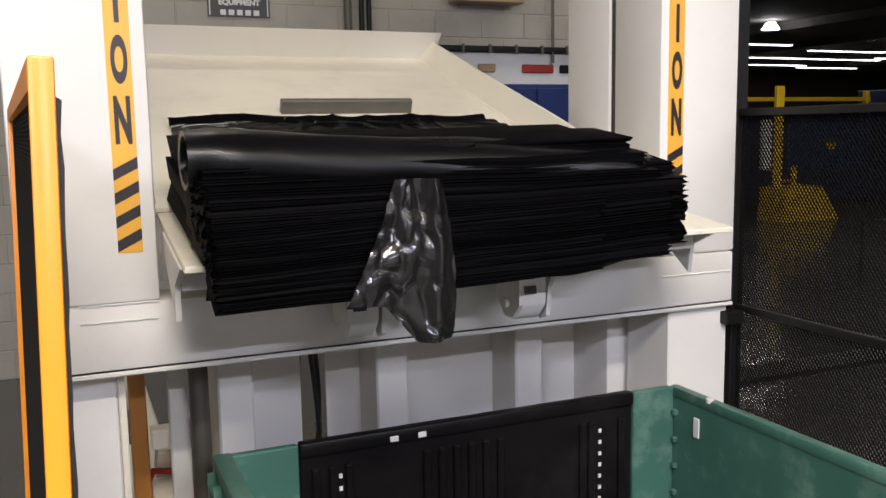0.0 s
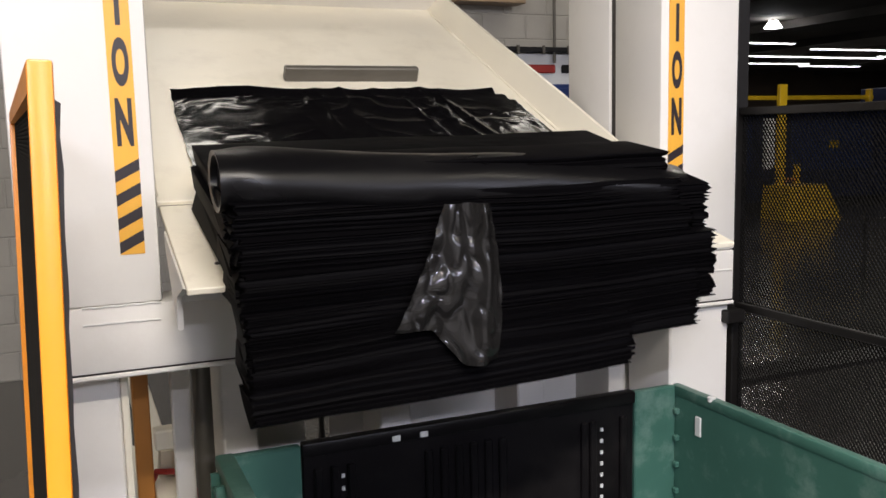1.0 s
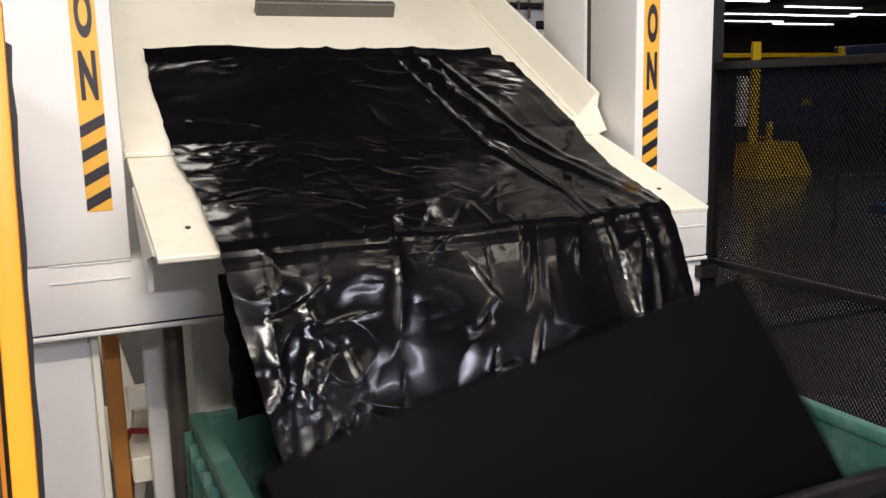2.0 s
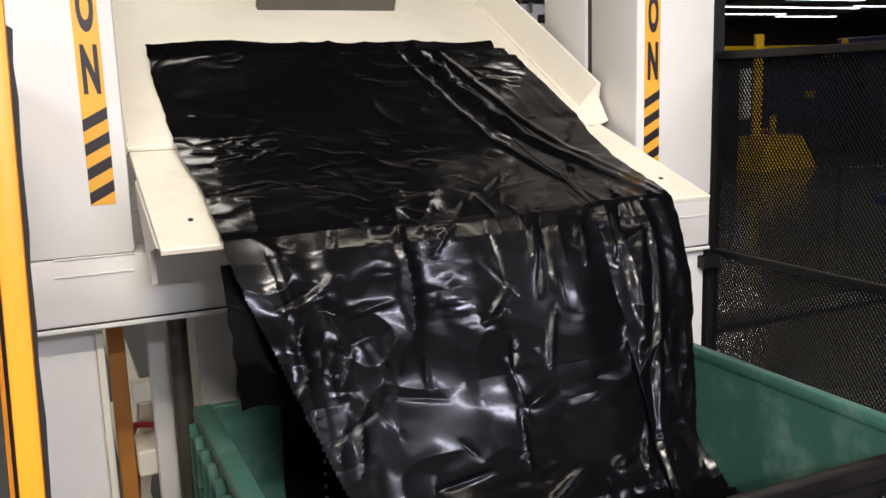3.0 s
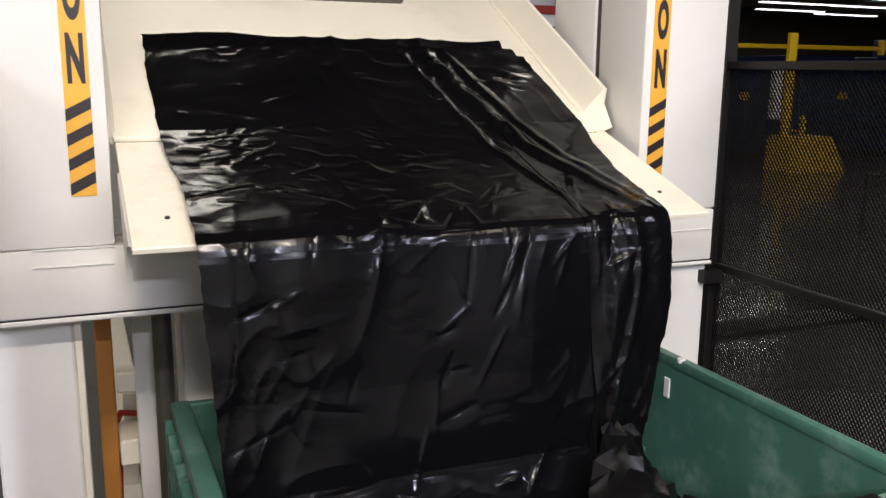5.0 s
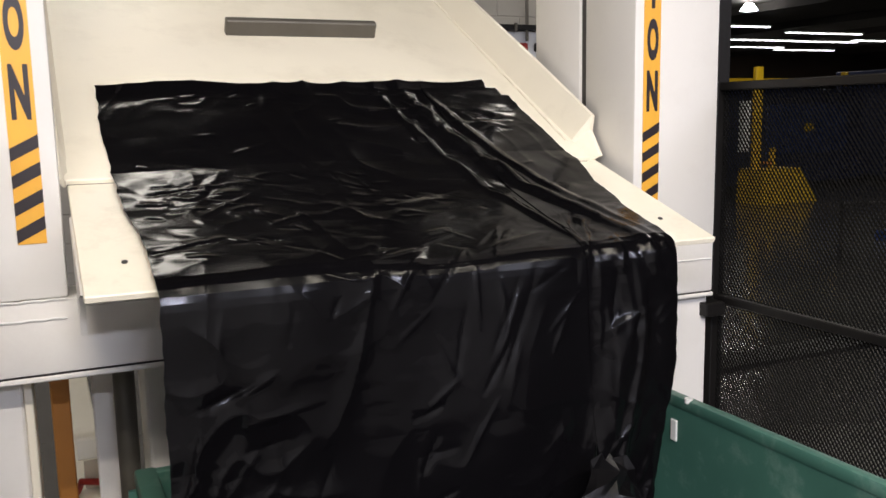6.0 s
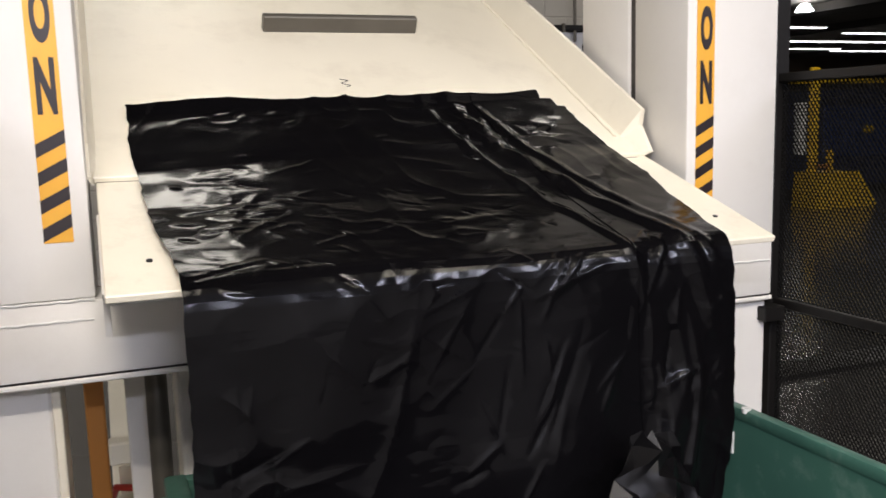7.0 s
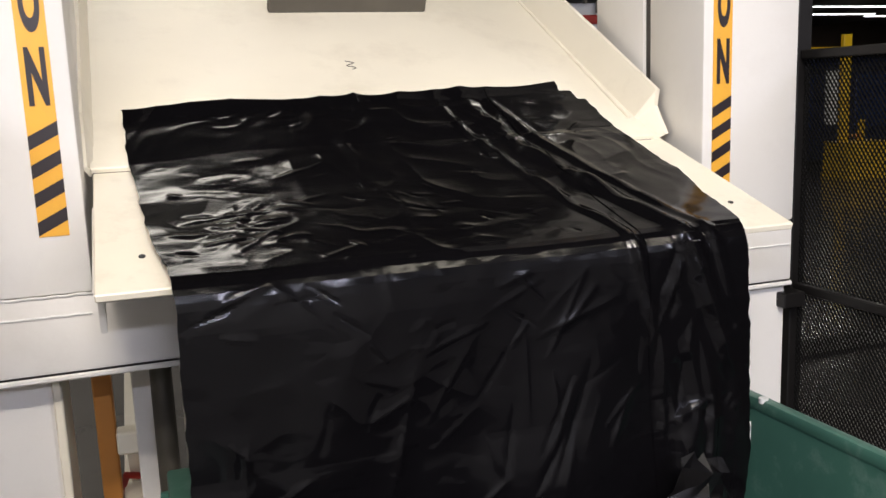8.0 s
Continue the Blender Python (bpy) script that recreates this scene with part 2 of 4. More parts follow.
FILM = film_material("black_film", (0.0026, 0.0024, 0.0029), 0.16, 0.55, 0.12, 0.08)
FILM_ROLL = film_material("black_film_roll", (0.003, 0.0028, 0.0032), 0.30, 0.45, 0.21)
FILM_THIN = film_material("thin_grey_film", (0.010, 0.0095, 0.0092), 0.17, 0.14, 0.42)
FILM_EDGE = film_material("black_film_folds", (0.0022, 0.002, 0.0024), 0.5, 0.35, 0.02)


# ---- the hall ----
def hall():
    bm = boxed(-9, 60, -12, 60, -0.2, 0)
    solid("floor", bm, CONCRETE, "dark polished concrete factory floor with stains", "floor", kind="structure")
    solid("ceiling", boxed(-9, 60, -12, 60, CEILING, CEILING + 0.2), ROOF, "dark factory ceiling deck", "ceiling", kind="structure")
    solid("wall_back", boxed(-9, 4.6, 4.5, 4.8, 0, CEILING), BLOCK, "grey painted block wall behind the machine", "wall", kind="structure")
    solid("wall_left", boxed(-9.3, -9, -12, 60, 0, CEILING), BLOCK, "grey painted block wall", "wall", kind="structure")
    solid("wall_front", boxed(-9.3, 60, -12.3, -12, 0, CEILING), BLOCK, "grey painted block wall", "wall", kind="structure")
    solid("wall_right", boxed(60, 60.3, -12.3, 60, 0, CEILING), BLOCK, "grey painted block wall", "wall", kind="structure")
    solid("wall_far", boxed(-9.3, 60.3, 44, 44.3, 0, CEILING), FAR, "dim far wall of the hall", "wall", kind="structure")


hall()


def lamp_fixture(lx, ly, turn, length=2.4):
    th = thing("tube_light", (lx, ly, CEILING - 0.3), "white strip light with glowing tubes under the ceiling, in view or added", "light", "strip lights")
    bm = boxed(lx - length / 2, lx + length / 2, ly - 0.14, ly + 0.14, CEILING - 0.34, CEILING - 0.29, bevel=0.01)
    part("housing", bm, WHITE, th)
    for off in (-0.07, 0.07):
        bm = tube(bmesh.new(), [(lx - length / 2 + 0.04, ly + off, CEILING - 0.365), (lx + length / 2 - 0.04, ly + off, CEILING - 0.365)], 0.018, 8)
        part("tube", bm, TUBE_GLOW, th, "glowing tube")
    for off in (-length / 3, length / 3):
        part("hanger", boxed(lx + off - 0.008, lx + off + 0.008, ly - 0.008, ly + 0.008, CEILING - 0.29, CEILING), STEEL, th)
    th.rotation_euler[2] = radians(turn)
    return th


# every added lamp gets a fixture, most of them out of view
for lx, ly, turn, watts, tone in LAMPS:
    lamp_fixture(lx, ly, turn)


# ---- the machine ----
FACE = 0.0
BEAM = (1.11, 1.27)


def machine():
    m = thing("tipping_machine", (0.69, 0.3, 0), "white painted steel bin tipper frame with two columns", "machine")
    top = 3.4
    # left column
    part("column", boxed(-0.312, -0.012, 0.0, 0.24, BEAM[1] - 0.002, top, bevel=0.008, seg=2), WHITE, m)
    part("rear_column", boxed(-0.312, -0.012, 0.27, 0.52, BEAM[0], top, bevel=0.008, seg=2), WHITE, m)
    # right column in two pieces with a dark gap
    part("column", boxed(1.405, 1.69, 0.0, 0.235, BEAM[1] - 0.002, top, bevel=0.008, seg=2), WHITE, m)
    part("rear_column", boxed(1.405, 1.69, 0.265, 0.515, 0, top, bevel=0.008, seg=2), WHITE, m)
    # dark strips put in for the shade between front and rear columns
    for x0, x1 in ((-0.28, -0.02), (1.415, 1.68)):
        part("gap_shade", boxed(x0, x1, 0.232, 0.268, BEAM[1], top), GAP, m, "dark strip standing in for the shade in the gap between columns")
    # beam across the front
    beam = part("beam", boxed(-0.312, 1.688, 0.0, 0.16, BEAM[0], BEAM[1] - 0.004, bevel=0.006, seg=2), WHITE, m)
    part("bottom_flange", boxed(-0.312, 1.688, -0.006, 0.17, BEAM[0] - 0.014, BEAM[0] - 0.002, bevel=0.003), WHITE, beam)
    # black strip drawn in for the shade of the flange joint
    part("shadow_joint", boxed(-0.30, 1.68, -0.002, 0.1, BEAM[0] - 0.003, BEAM[0] + 0.001), DARK_STEEL, beam)
    for z, xa, xb in ((1.266, -0.19, -0.015), (1.226, -0.19, -0.02), (1.205, 1.42, 1.68)):
        bm = tube(bmesh.new(), [(xa + (xb - xa) * k / 14, -0.001 + 0.001 * math.sin(k * 2.3), z + 0.0008 * math.sin(k * 1.7)) for k in range(15)], 0.003, 6)
        part("weld_seam", bm, SEAM, beam)
    # lower posts
    part("lower_post", boxed(-0.30, -0.118, 0.085, 0.265, 0, BEAM[0] - 0.014, bevel=0.006), WHITE, m)
    part("post_edge", boxed(-0.117, -0.099, 0.08, 0.275, 0, BEAM[0] - 0.014, bevel=0.003), CREAM, m)
    part("lower_post", boxed(1.465, 1.688, 0.02, 0.24, 0, BEAM[0] - 0.014, bevel=0.006), WHITE, m)
    part("orange_post", boxed(-0.07, -0.022, 0.56, 0.62, 0, 1.5, bevel=0.004), BROWN, m, "orange-brown painted square post")
    part("hydraulic_pipe", tube(bmesh.new(), [(0.1, 0.3, 0.0), (0.1, 0.3, 1.2)], 0.026, 16), STEEL, m, "grey steel pipe")
    part("leg", boxed(0.03, 0.085, 0.42, 0.47, 0.0, 1.2, bevel=0.004), WHITE, m)
    part("cross_bar", boxed(-0.02, 0.09, 0.47, 0.53, 0.74, 0.80, bevel=0.005), CREAM, m)
    for z in (0.5, 0.04):
        part("base_rail", boxed(-0.02, 0.06, 0.5, 2.4, z, z + 0.08, bevel=0.005), CREAM, m)
    part("brace", prism(bmesh.new(), [(0.52, 0.72), (0.60, 0.72), (1.3, 0.1), (1.2, 0.1)], 0.0, 0.05), CREAM, m)
    # ribbed steel back under the beam
    for xa, xb in ((0.15, 0.425), (0.505, 1.72)):
        part("back_sheet", boxed(xa, xb, 0.47, 0.482, 0, 1.25), WHITE, m, "white painted steel sheet")
    for x in (0.15, 0.616, 1.084, 1.547):
        rib = bmesh.new()
        plan(rib, [(x, 0.47), (x, 0.306), (x + 0.006, 0.30), (x + 0.094, 0.30), (x + 0.10, 0.306), (x + 0.10, 0.47)], 0, 1.24)
        part("rib", rib, WHITE, m)
    for k, (x, bulge) in enumerate(((0.445, 0.05), (0.46, -0.03), (0.475, 0.035))):
        bm = tube(bmesh.new(), [(x + bulge * math.sin(3.1 * j / 12 * (1 + 0.3 * k)), 0.52 + 0.03 * k, 1.15 - 0.09 * j) for j in range(13)], 0.008, 8)
        part("cable", bm, RUBBER, m, "black hydraulic hose")
    return m


machine()
for pts in ([(-0.06, 0.9, 0.02), (-0.05, 0.75, 0.48), (-0.01, 0.62, 0.625), (0.04, 0.58, 0.63), (0.09, 0.56, 0.585), (0.13, 0.56, 0.3), (0.14, 0.6, 0.011)], [(-0.04, 0.70, 0.011), (-0.02, 0.6, 0.50), (0.03, 0.57, 0.55), (0.08, 0.55, 0.56), (0.12, 0.55, 0.45), (0.13, 0.6, 0.011)]):
    solid("hose", tube(bmesh.new(), pts, 0.01, 8), RED, "red rubber air hose looped beside the machine leg", "hose")


# ---- caution tapes ----
def letter_mesh(ch, w, h):
    cu = bpy.data.curves.new("letter", "FONT")
    cu.body, cu.offset, cu.extrude = ch, 0.05, 0.004
    ob = bpy.data.objects.new("letter", cu)
    scene.collection.objects.link(ob)
    mesh = bpy.data.meshes.new_from_object(ob.evaluated_get(bpy.context.evaluated_depsgraph_get()))
    bpy.data.objects.remove(ob)
    co = np.array([v.co for v in mesh.vertices])
    lo, hi = co.min(0), co.max(0)
    bm = bmesh.new()
    bm.from_mesh(mesh)
    for v in bm.verts:
        v.co = Vector(((v.co.x - lo[0]) / (hi[0] - lo[0]) * w, -0.0025 - (v.co.z - lo[2]) / (hi[2] - lo[2]) * 0.0008, (v.co.y - lo[1]) / (hi[1] - lo[1]) * h))
    return bm


def caution_tape():
    x0, x1, z0, z1 = -0.0985, -0.0445, 1.384, 2.72
    th = thing("caution_tape", (x0, 0, z0), "yellow caution tape with black letters and stripes", "warning tape", "caution tapes")
    part("backing", boxed(x0, x1, -0.002, 0.003, z0, z1), TAPE_Y, th)
    for k, ch in enumerate("NOITUAC"):
        w, h = (0.036, 0.108) if ch != "I" else (0.011, 0.108)
        bm = letter_mesh(ch, w, h)
        bm.transform(Matrix.Translation(((x0 + x1) / 2 - w / 2 + 0.001, 0, 1.632 + 0.1345 * k)))
        part("letter", bm, TAPE_K, th, "black letter " + ch, smooth=False)
    for k in range(4):
        zb = z0 + 0.002 + 0.0545 * k
        pts = [(x0, zb), (x1, zb + 0.028), (x1, zb + 0.054), (x0, zb + 0.026)]
        bm = bmesh.new()
        a = [bm.verts.new((x, -0.0026, z)) for x, z in pts]
        b = [bm.verts.new((x, 0.0, z)) for x, z in pts]
        bm.faces.new(a), bm.faces.new(b[::-1])
        for i in range(4):
            bm.faces.new((a[i], b[i], b[(i + 1) % 4], a[(i + 1) % 4]))
        part("stripe", bm, TAPE_K, th, "black diagonal stripe")
    return th


tape = caution_tape()
copy_thing(tape, Matrix.Translation((-0.0985 + 1.531, 0, 1.376)))


# ---- the tipping chute: lip, sloping bed, walls ----
PIVOT = Vector((0.69, -0.03, 1.33))
HINGE = (0.131, 1.496)
LIP = (-0.362, 1.327)
SLOPE = radians(29.5)


def on_bed(d, up=0.0):
    """A place on the sloping bed, d metres above the hinge line, lifted off it."""
    return HINGE[0] + d * math.cos(SLOPE) - up * math.sin(SLOPE), HINGE[1] + d * math.sin(SLOPE) + up * math.cos(SLOPE)


def chute():
    th = thing("tipping_chute", PIVOT, "cream painted steel chute with a folded lip, worn", "chute")
    # lip plate
    dy, dz = HINGE[0] - LIP[0], HINGE[1] - LIP[1]
    n = Vector((-dz, dy)).normalized() * 0.014
    bm = prism(bmesh.new(), [(LIP[0], LIP[1]), (HINGE[0] + 0.05, HINGE[1] + 0.017), (HINGE[0] + 0.05 - n.x, HINGE[1] + 0.017 - n.y), (LIP[0] - n.x, LIP[1] - n.y)], 0.004, 1.372, bevel=0.002)
    lip = part("lip", bm, CREAM_WORN, th, "worn cream steel lip plate")
    # no holes are cut: black stubs give their shaded insides
    for x in (0.082, 1.30):
        y = -0.249
        z = LIP[1] + (y - LIP[0]) * dz / dy
        bm = tube(bmesh.new(), [(x, y - n.x * 0.03, z + n.y * 0.0), (x, y - 0.0006, z + 0.0022)], 0.006, 8)
        part("bolt_hole", bm, RUBBER, lip)
    # apron and gussets under the lip
    part("apron", boxed(0.012, 1.36, -0.215, -0.20, 1.285, 1.366, bevel=0.002), WHITE, th)
    for x in (0.0, 1.36):
        bm = prism(bmesh.new(), [(-0.33, 1.325), (0.0, 1.435), (0.0, 1.40), (-0.175, 1.22), (-0.20, 1.30)], x, x + 0.012, bevel=0.002)
        part("gusset", bm, WHITE, th)
    for x in (0.37, 0.812):
        bm = prism(bmesh.new(), [(-0.25, 1.34), (-0.10, 1.40), (-0.09, 1.2), (-0.12, 1.155), (-0.17, 1.145), (-0.215, 1.175), (-0.225, 1.28)], x, x + 0.075, bevel=0.006)
        lug = part("lug", bm, WHITE, th)
        part("pin", tube(bmesh.new(), [(x - 0.01, -0.145, 1.19), (x + 0.115, -0.145, 1.19)], 0.013, 12), WHITE, lug)
        part("lug_side", prism(bmesh.new(), [(-0.31, 1.33), (-0.10, 1.40), (-0.1, 1.25), (-0.14, 1.14), (-0.18, 1.145), (-0.20, 1.22)], x + 0.09, x + 0.102, bevel=0.003), WHITE, lug)
        part("maker_plate", boxed(x + 0.012, x + 0.043, -0.2275, -0.223, 1.205, 1.226), SIGN_G, lug, "small dark plate")
    # bed
    length = 1.62
    y0, z0 = on_bed(-0.01, 0.014)
    y1, z1 = on_bed(length, 0.014)
    y2, z2 = on_bed(length, 0.0)
    y3, z3 = on_bed(-0.01, 0.0)
    part("bed", prism(bmesh.new(), [(y0, z0), (y1, z1), (y2, z2), (y3, z3)], 0.0, 1.35, bevel=0.002), CREAM, th)
    # a black strip makes the shade under the bed's front edge
    ya, za = on_bed(-0.008, 0.0005)
    part("hinge_gap_shade", boxed(0.004, 1.34, ya - 0.003, ya + 0.03, za - 0.006, za + 0.007), DARK_STEEL, th, "black strip standing in for the shaded gap under the bed's front edge")
    bm = tube(bmesh.new(), [(0.655 + 0.012 * math.sin(k * 1.3), *on_bed(0.40 + 0.006 * k, 0.0145)) for k in range(9)], 0.0013, 5)
    part("scuff_mark", bm, GAP, th, "dark scuff mark")
    # right wall: leaning out, cut back near the hinge; left wall the same
    for side in (1, -1):
        xi, xo = (1.32, 1.36) if side > 0 else (0.012, -0.006)
        bm = bmesh.new()
        rows = []
        for d, up in ((0.0, 0.012), (0.075, 0.05), (0.085, 0.092), (0.45, 0.10), (1.0, 0.10), (length, 0.10)):
            ya, za = on_bed(d, 0.0)
            yb, zb = on_bed(d, up)
            flare = 0.022 * max(1 - d / 0.8, 0) if side > 0 else 0
            rows.append([bm.verts.new((xi + 0.5 * flare, ya, za)), bm.verts.new((xo + flare, yb, zb)), bm.verts.new((xo + flare + side * 0.012, yb, zb)), bm.verts.new((xi + 0.5 * flare + side * 0.014, ya, za - 0.01))])
        for a, b in zip(rows, rows[1:]):
            for i in range(4):
                bm.faces.new((a[i], b[i], b[(i + 1) % 4], a[(i + 1) % 4]))
        bm.faces.new(rows[0]), bm.faces.new(rows[-1][::-1])
        wall = part("side_wall", bm, CREAM, th)
        if side > 0:
            bm = tube(bmesh.new(), [(xi - 0.002, *on_bed(0.08 + 0.03 * k, 0.016 + 0.0015 * math.sin(k * 2.1))) for k in range(50)], 0.004, 6)
            part("weld_seam", bm, CREAM, wall)
    # end wall at the top and the stop bar
    ya, za = on_bed(length - 0.01, 0)
    yb, zb = on_bed(length - 0.09, 0.15)
    bm = prism(bmesh.new(), [(ya, za), (yb, zb), (yb + 0.012, zb), (ya + 0.012, za)], -0.006, 1.39)
    part("end_wall", bm, WHITE, th)
    bm = bmesh.new()
    prism(bm, [on_bed(0.765, 0.014), on_bed(0.765, 0.062), on_bed(0.78, 0.066), on_bed(0.795, 0.062), on_bed(0.795, 0.014)], 0.495, 0.972, bevel=0.003)
    part("stop_bar", bm, STEEL, th, "grey steel bar welded across the bed")
    return th


CHUTE = chute()

# bed turn against its last pose
BED_TURN = [(0, -11.2), (0.25, -9.8), (0.5, -7.9), (0.75, -5.9), (1.0, -4.0), (1.2, -2.6), (1.35, -1.3), (1.5, -0.2), (1.7, 0.0), (5.5, 0.0), (6.0, -0.8), (8.0, -0.8)]


def lerp(rows, t):
    if t <= rows[0][0]:
        return rows[0][1:]
    for a, b in zip(rows, rows[1:]):
        if t <= b[0]:
            k = (t - a[0]) / (b[0] - a[0])
            return [p + (q - p) * k for p, q in zip(a[1:], b[1:])]
    return rows[-1][1:]


# ---- the bulk bin ----
BX0, BX1, BY0, BY1, BZ = 0.095, 1.50, -0.99, 0.035, 0.86


def bulk_bin():
    th = thing("bulk_bin", (0.8, -0.5, 0), "green plastic bulk bin with black drop doors, scuffed", "bulk bin")
    w = 0.042
    # side walls with rim, outer grid
    for side in (0, 1):
        xa, xb = (BX0, BX0 + 0.022) if side == 0 else (BX1 - 0.022, BX1)
        wall = part("side_wall", boxed(xa, xb, BY0, BY1, 0.14, BZ - 0.02, bevel=0.003), GREEN, th)
        xr = (BX0 - 0.006, BX0 + w) if side == 0 else (BX1 - 0.026, BX1 + 0.006)
        part("rim", boxed(xr[0], xr[1], BY0 - 0.004, BY1 + 0.004, BZ - 0.035, BZ, bevel=0.008, seg=2), GREEN, wall)
        xo = (BX0 - 0.022, BX0 + 0.001) if side == 0 else (BX1 - 0.001, BX1 + 0.022)
        for k in range(12):
            y = BY0 + 0.03 + k * (BY1 - BY0 - 0.06) / 11
            part("rib", boxed(xo[0], xo[1], y - 0.006, y + 0.006, 0.14, BZ - 0.036), GREEN, wall)
        for k in range(7):
            z = 0.2 + k * 0.098
            part("rib", boxed(xo[0] + 0.002, xo[1] - 0.002, BY0, BY1, z - 0.006, z + 0.006), GREEN, wall)
    # hinge knuckles inside the right wall near the back
    for k in range(6):
        z = BZ - 0.07 - 0.085 * k
        part("knuckle", boxed(BX1 - 0.036, BX1 - 0.02, BY1 - 0.05, BY1 - 0.032, z - 0.018, z, bevel=0.003), GREEN, th)
    part("label_holder", boxed(BX1 - 0.027, BX1 - 0.021, -0.115, -0.09, BZ - 0.13, BZ - 0.07, bevel=0.002), SIGN_W, th, "white latch insert")
    part("bolt", tube(bmesh.new(), [(BX1 - 0.018, -0.153, BZ - 0.008), (BX1 - 0.018, -0.153, BZ + 0.004)], 0.012, 12), SIGN_W, th, "pale plastic plug")
    # back and front: green corner pieces with a black door between
    for ya, yb in ((BY1 - 0.03, BY1), (BY0, BY0 + 0.03)):
        for xa, xb in ((BX0 + 0.022, 0.302), (1.330, BX1 - 0.022)):
            part("corner_panel", boxed(xa, xb, ya + 0.002, yb - 0.002, 0.14, BZ - 0.002, bevel=0.004), GREEN, th)
        door = part("door", boxed(0.305, 1.327, ya + 0.008, yb - 0.004, 0.15, BZ - 0.006, bevel=0.004), BLACK_P, th, "scuffed black plastic drop door")
        part("door_rim", boxed(0.305, 1.327, ya - 0.004, yb + 0.002, BZ - 0.036, BZ + 0.002, bevel=0.006, seg=2), BLACK_P, door)
        for x in (0.345, 0.39, 0.435, 0.655, 0.70, 0.745, 0.79, 0.835, 0.88, 1.15, 1.18, 1.285):
            part("door_rib", boxed(x - 0.011, x + 0.011, ya - 0.006, ya + 0.009, 0.2, BZ - 0.07, bevel=0.004), BLACK_P, door)
        for x in (0.412, 1.212):
            for k in range(7):
                part("vent", boxed(x - 0.0045, x + 0.0045, ya + 0.004, ya + 0.0095, BZ - 0.108 - 0.035 * k, BZ - 0.097 - 0.035 * k), SIGN_W, door, "small square vent hole")
        for x in (0.56, 0.64):
            part("scuff_chip", boxed(x - 0.012, x + 0.012, ya - 0.0065, ya + 0.001, BZ - 0.03, BZ - 0.014, bevel=0.002), SIGN_W, door, "pale chipped spot")
    part("base", boxed(BX0, BX1, BY0, BY1, 0.10, 0.15, bevel=0.006), GREEN, th)
    for x in (BX0 + 0.08, 0.8, BX1 - 0.08):
        part("skid", boxed(x - 0.07, x + 0.07, BY0 + 0.01, BY1 - 0.01, 0.0, 0.1, bevel=0.006), GREEN, th)
    return th


bulk_bin()


# ---- guards ----
def mesh_panel(bm, u0, u1, z0, z1, pu, pz, wire, place):
    """Expanded metal: two families of slanting flat strands; place(u, z, off) gives the world point."""
    slope = pz / pu
    rise = (u1 - u0) * slope
    n = int((z1 - z0 + rise) / pz) + 1
    for sgn in (1, -1):
        for k in range(n):
            # line z = c + sgn * slope * (u - u0)
            c = z0 - rise + k * pz if sgn > 0 else z0 + k * pz
            ua, ub = u0, u1
            za, zb = c, c + sgn * rise
            lo, hi = z0, z1
            for lim in (lo, hi):
                if (za - lim) * (zb - lim) < 0:
                    uc = ua + (ub - ua) * (lim - za) / (zb - za)
                    if (za < lim) == (lim == lo):
                        ua, za = uc, lim
                    else:
                        ub, zb = uc, lim
            if za < lo - 1e-6 or za > hi + 1e-6 or zb < lo - 1e-6 or zb > hi + 1e-6 or ub - ua < 0.01:
                continue
            vs = [place(ua, za - wire, 0), place(ub, zb - wire, 0), place(ub, zb + wire, 0.0016), place(ua, za + wire, 0.0016)]
            vb = [place(ua, za - wire, 0.003), place(ub, zb - wire, 0.003), place(ub, zb + wire, 0.0046), place(ua, za + wire, 0.0046)]
            a, b = [bm.verts.new(v) for v in vs], [bm.verts.new(v) for v in vb]
            bm.faces.new(a), bm.faces.new(b[::-1])
            for i in range(4):
                bm.faces.new((a[i], b[i], b[(i + 1) % 4], a[(i + 1) % 4]))


def right_fence():
    th = thing("mesh_fence", (1.75, -0.9, 0), "black steel fence with expanded metal mesh beside the bin", "fence")
    part("post", boxed(1.728, 1.772, 0.045, 0.09, 0, 3.3, bevel=0.003), DARK_STEEL, th)
    part("post", boxed(1.728, 1.772, -1.9, -1.856, 0, 1.72, bevel=0.003), DARK_STEEL, th)
    for z in (1.69, 1.075, 0.12):
        part("rail", boxed(1.735, 1.768, -1.855, 0.044, z - 0.012, z + 0.012, bevel=0.003), DARK_STEEL, th)
    part("bracket", boxed(1.66, 1.728, -0.012, 0.05, 1.035, 1.075, bevel=0.003), DARK_STEEL, th)
    bm = bmesh.new()
    mesh_panel(bm, -1.85, 0.045, 0.13, 1.68, 0.013, 0.0175, 0.0021, lambda u, z, o: (1.75 + o, u, z))
    tagged(part("mesh", bm, MESH, th, "black expanded metal mesh", smooth=False), kind="stuff")


right_fence()


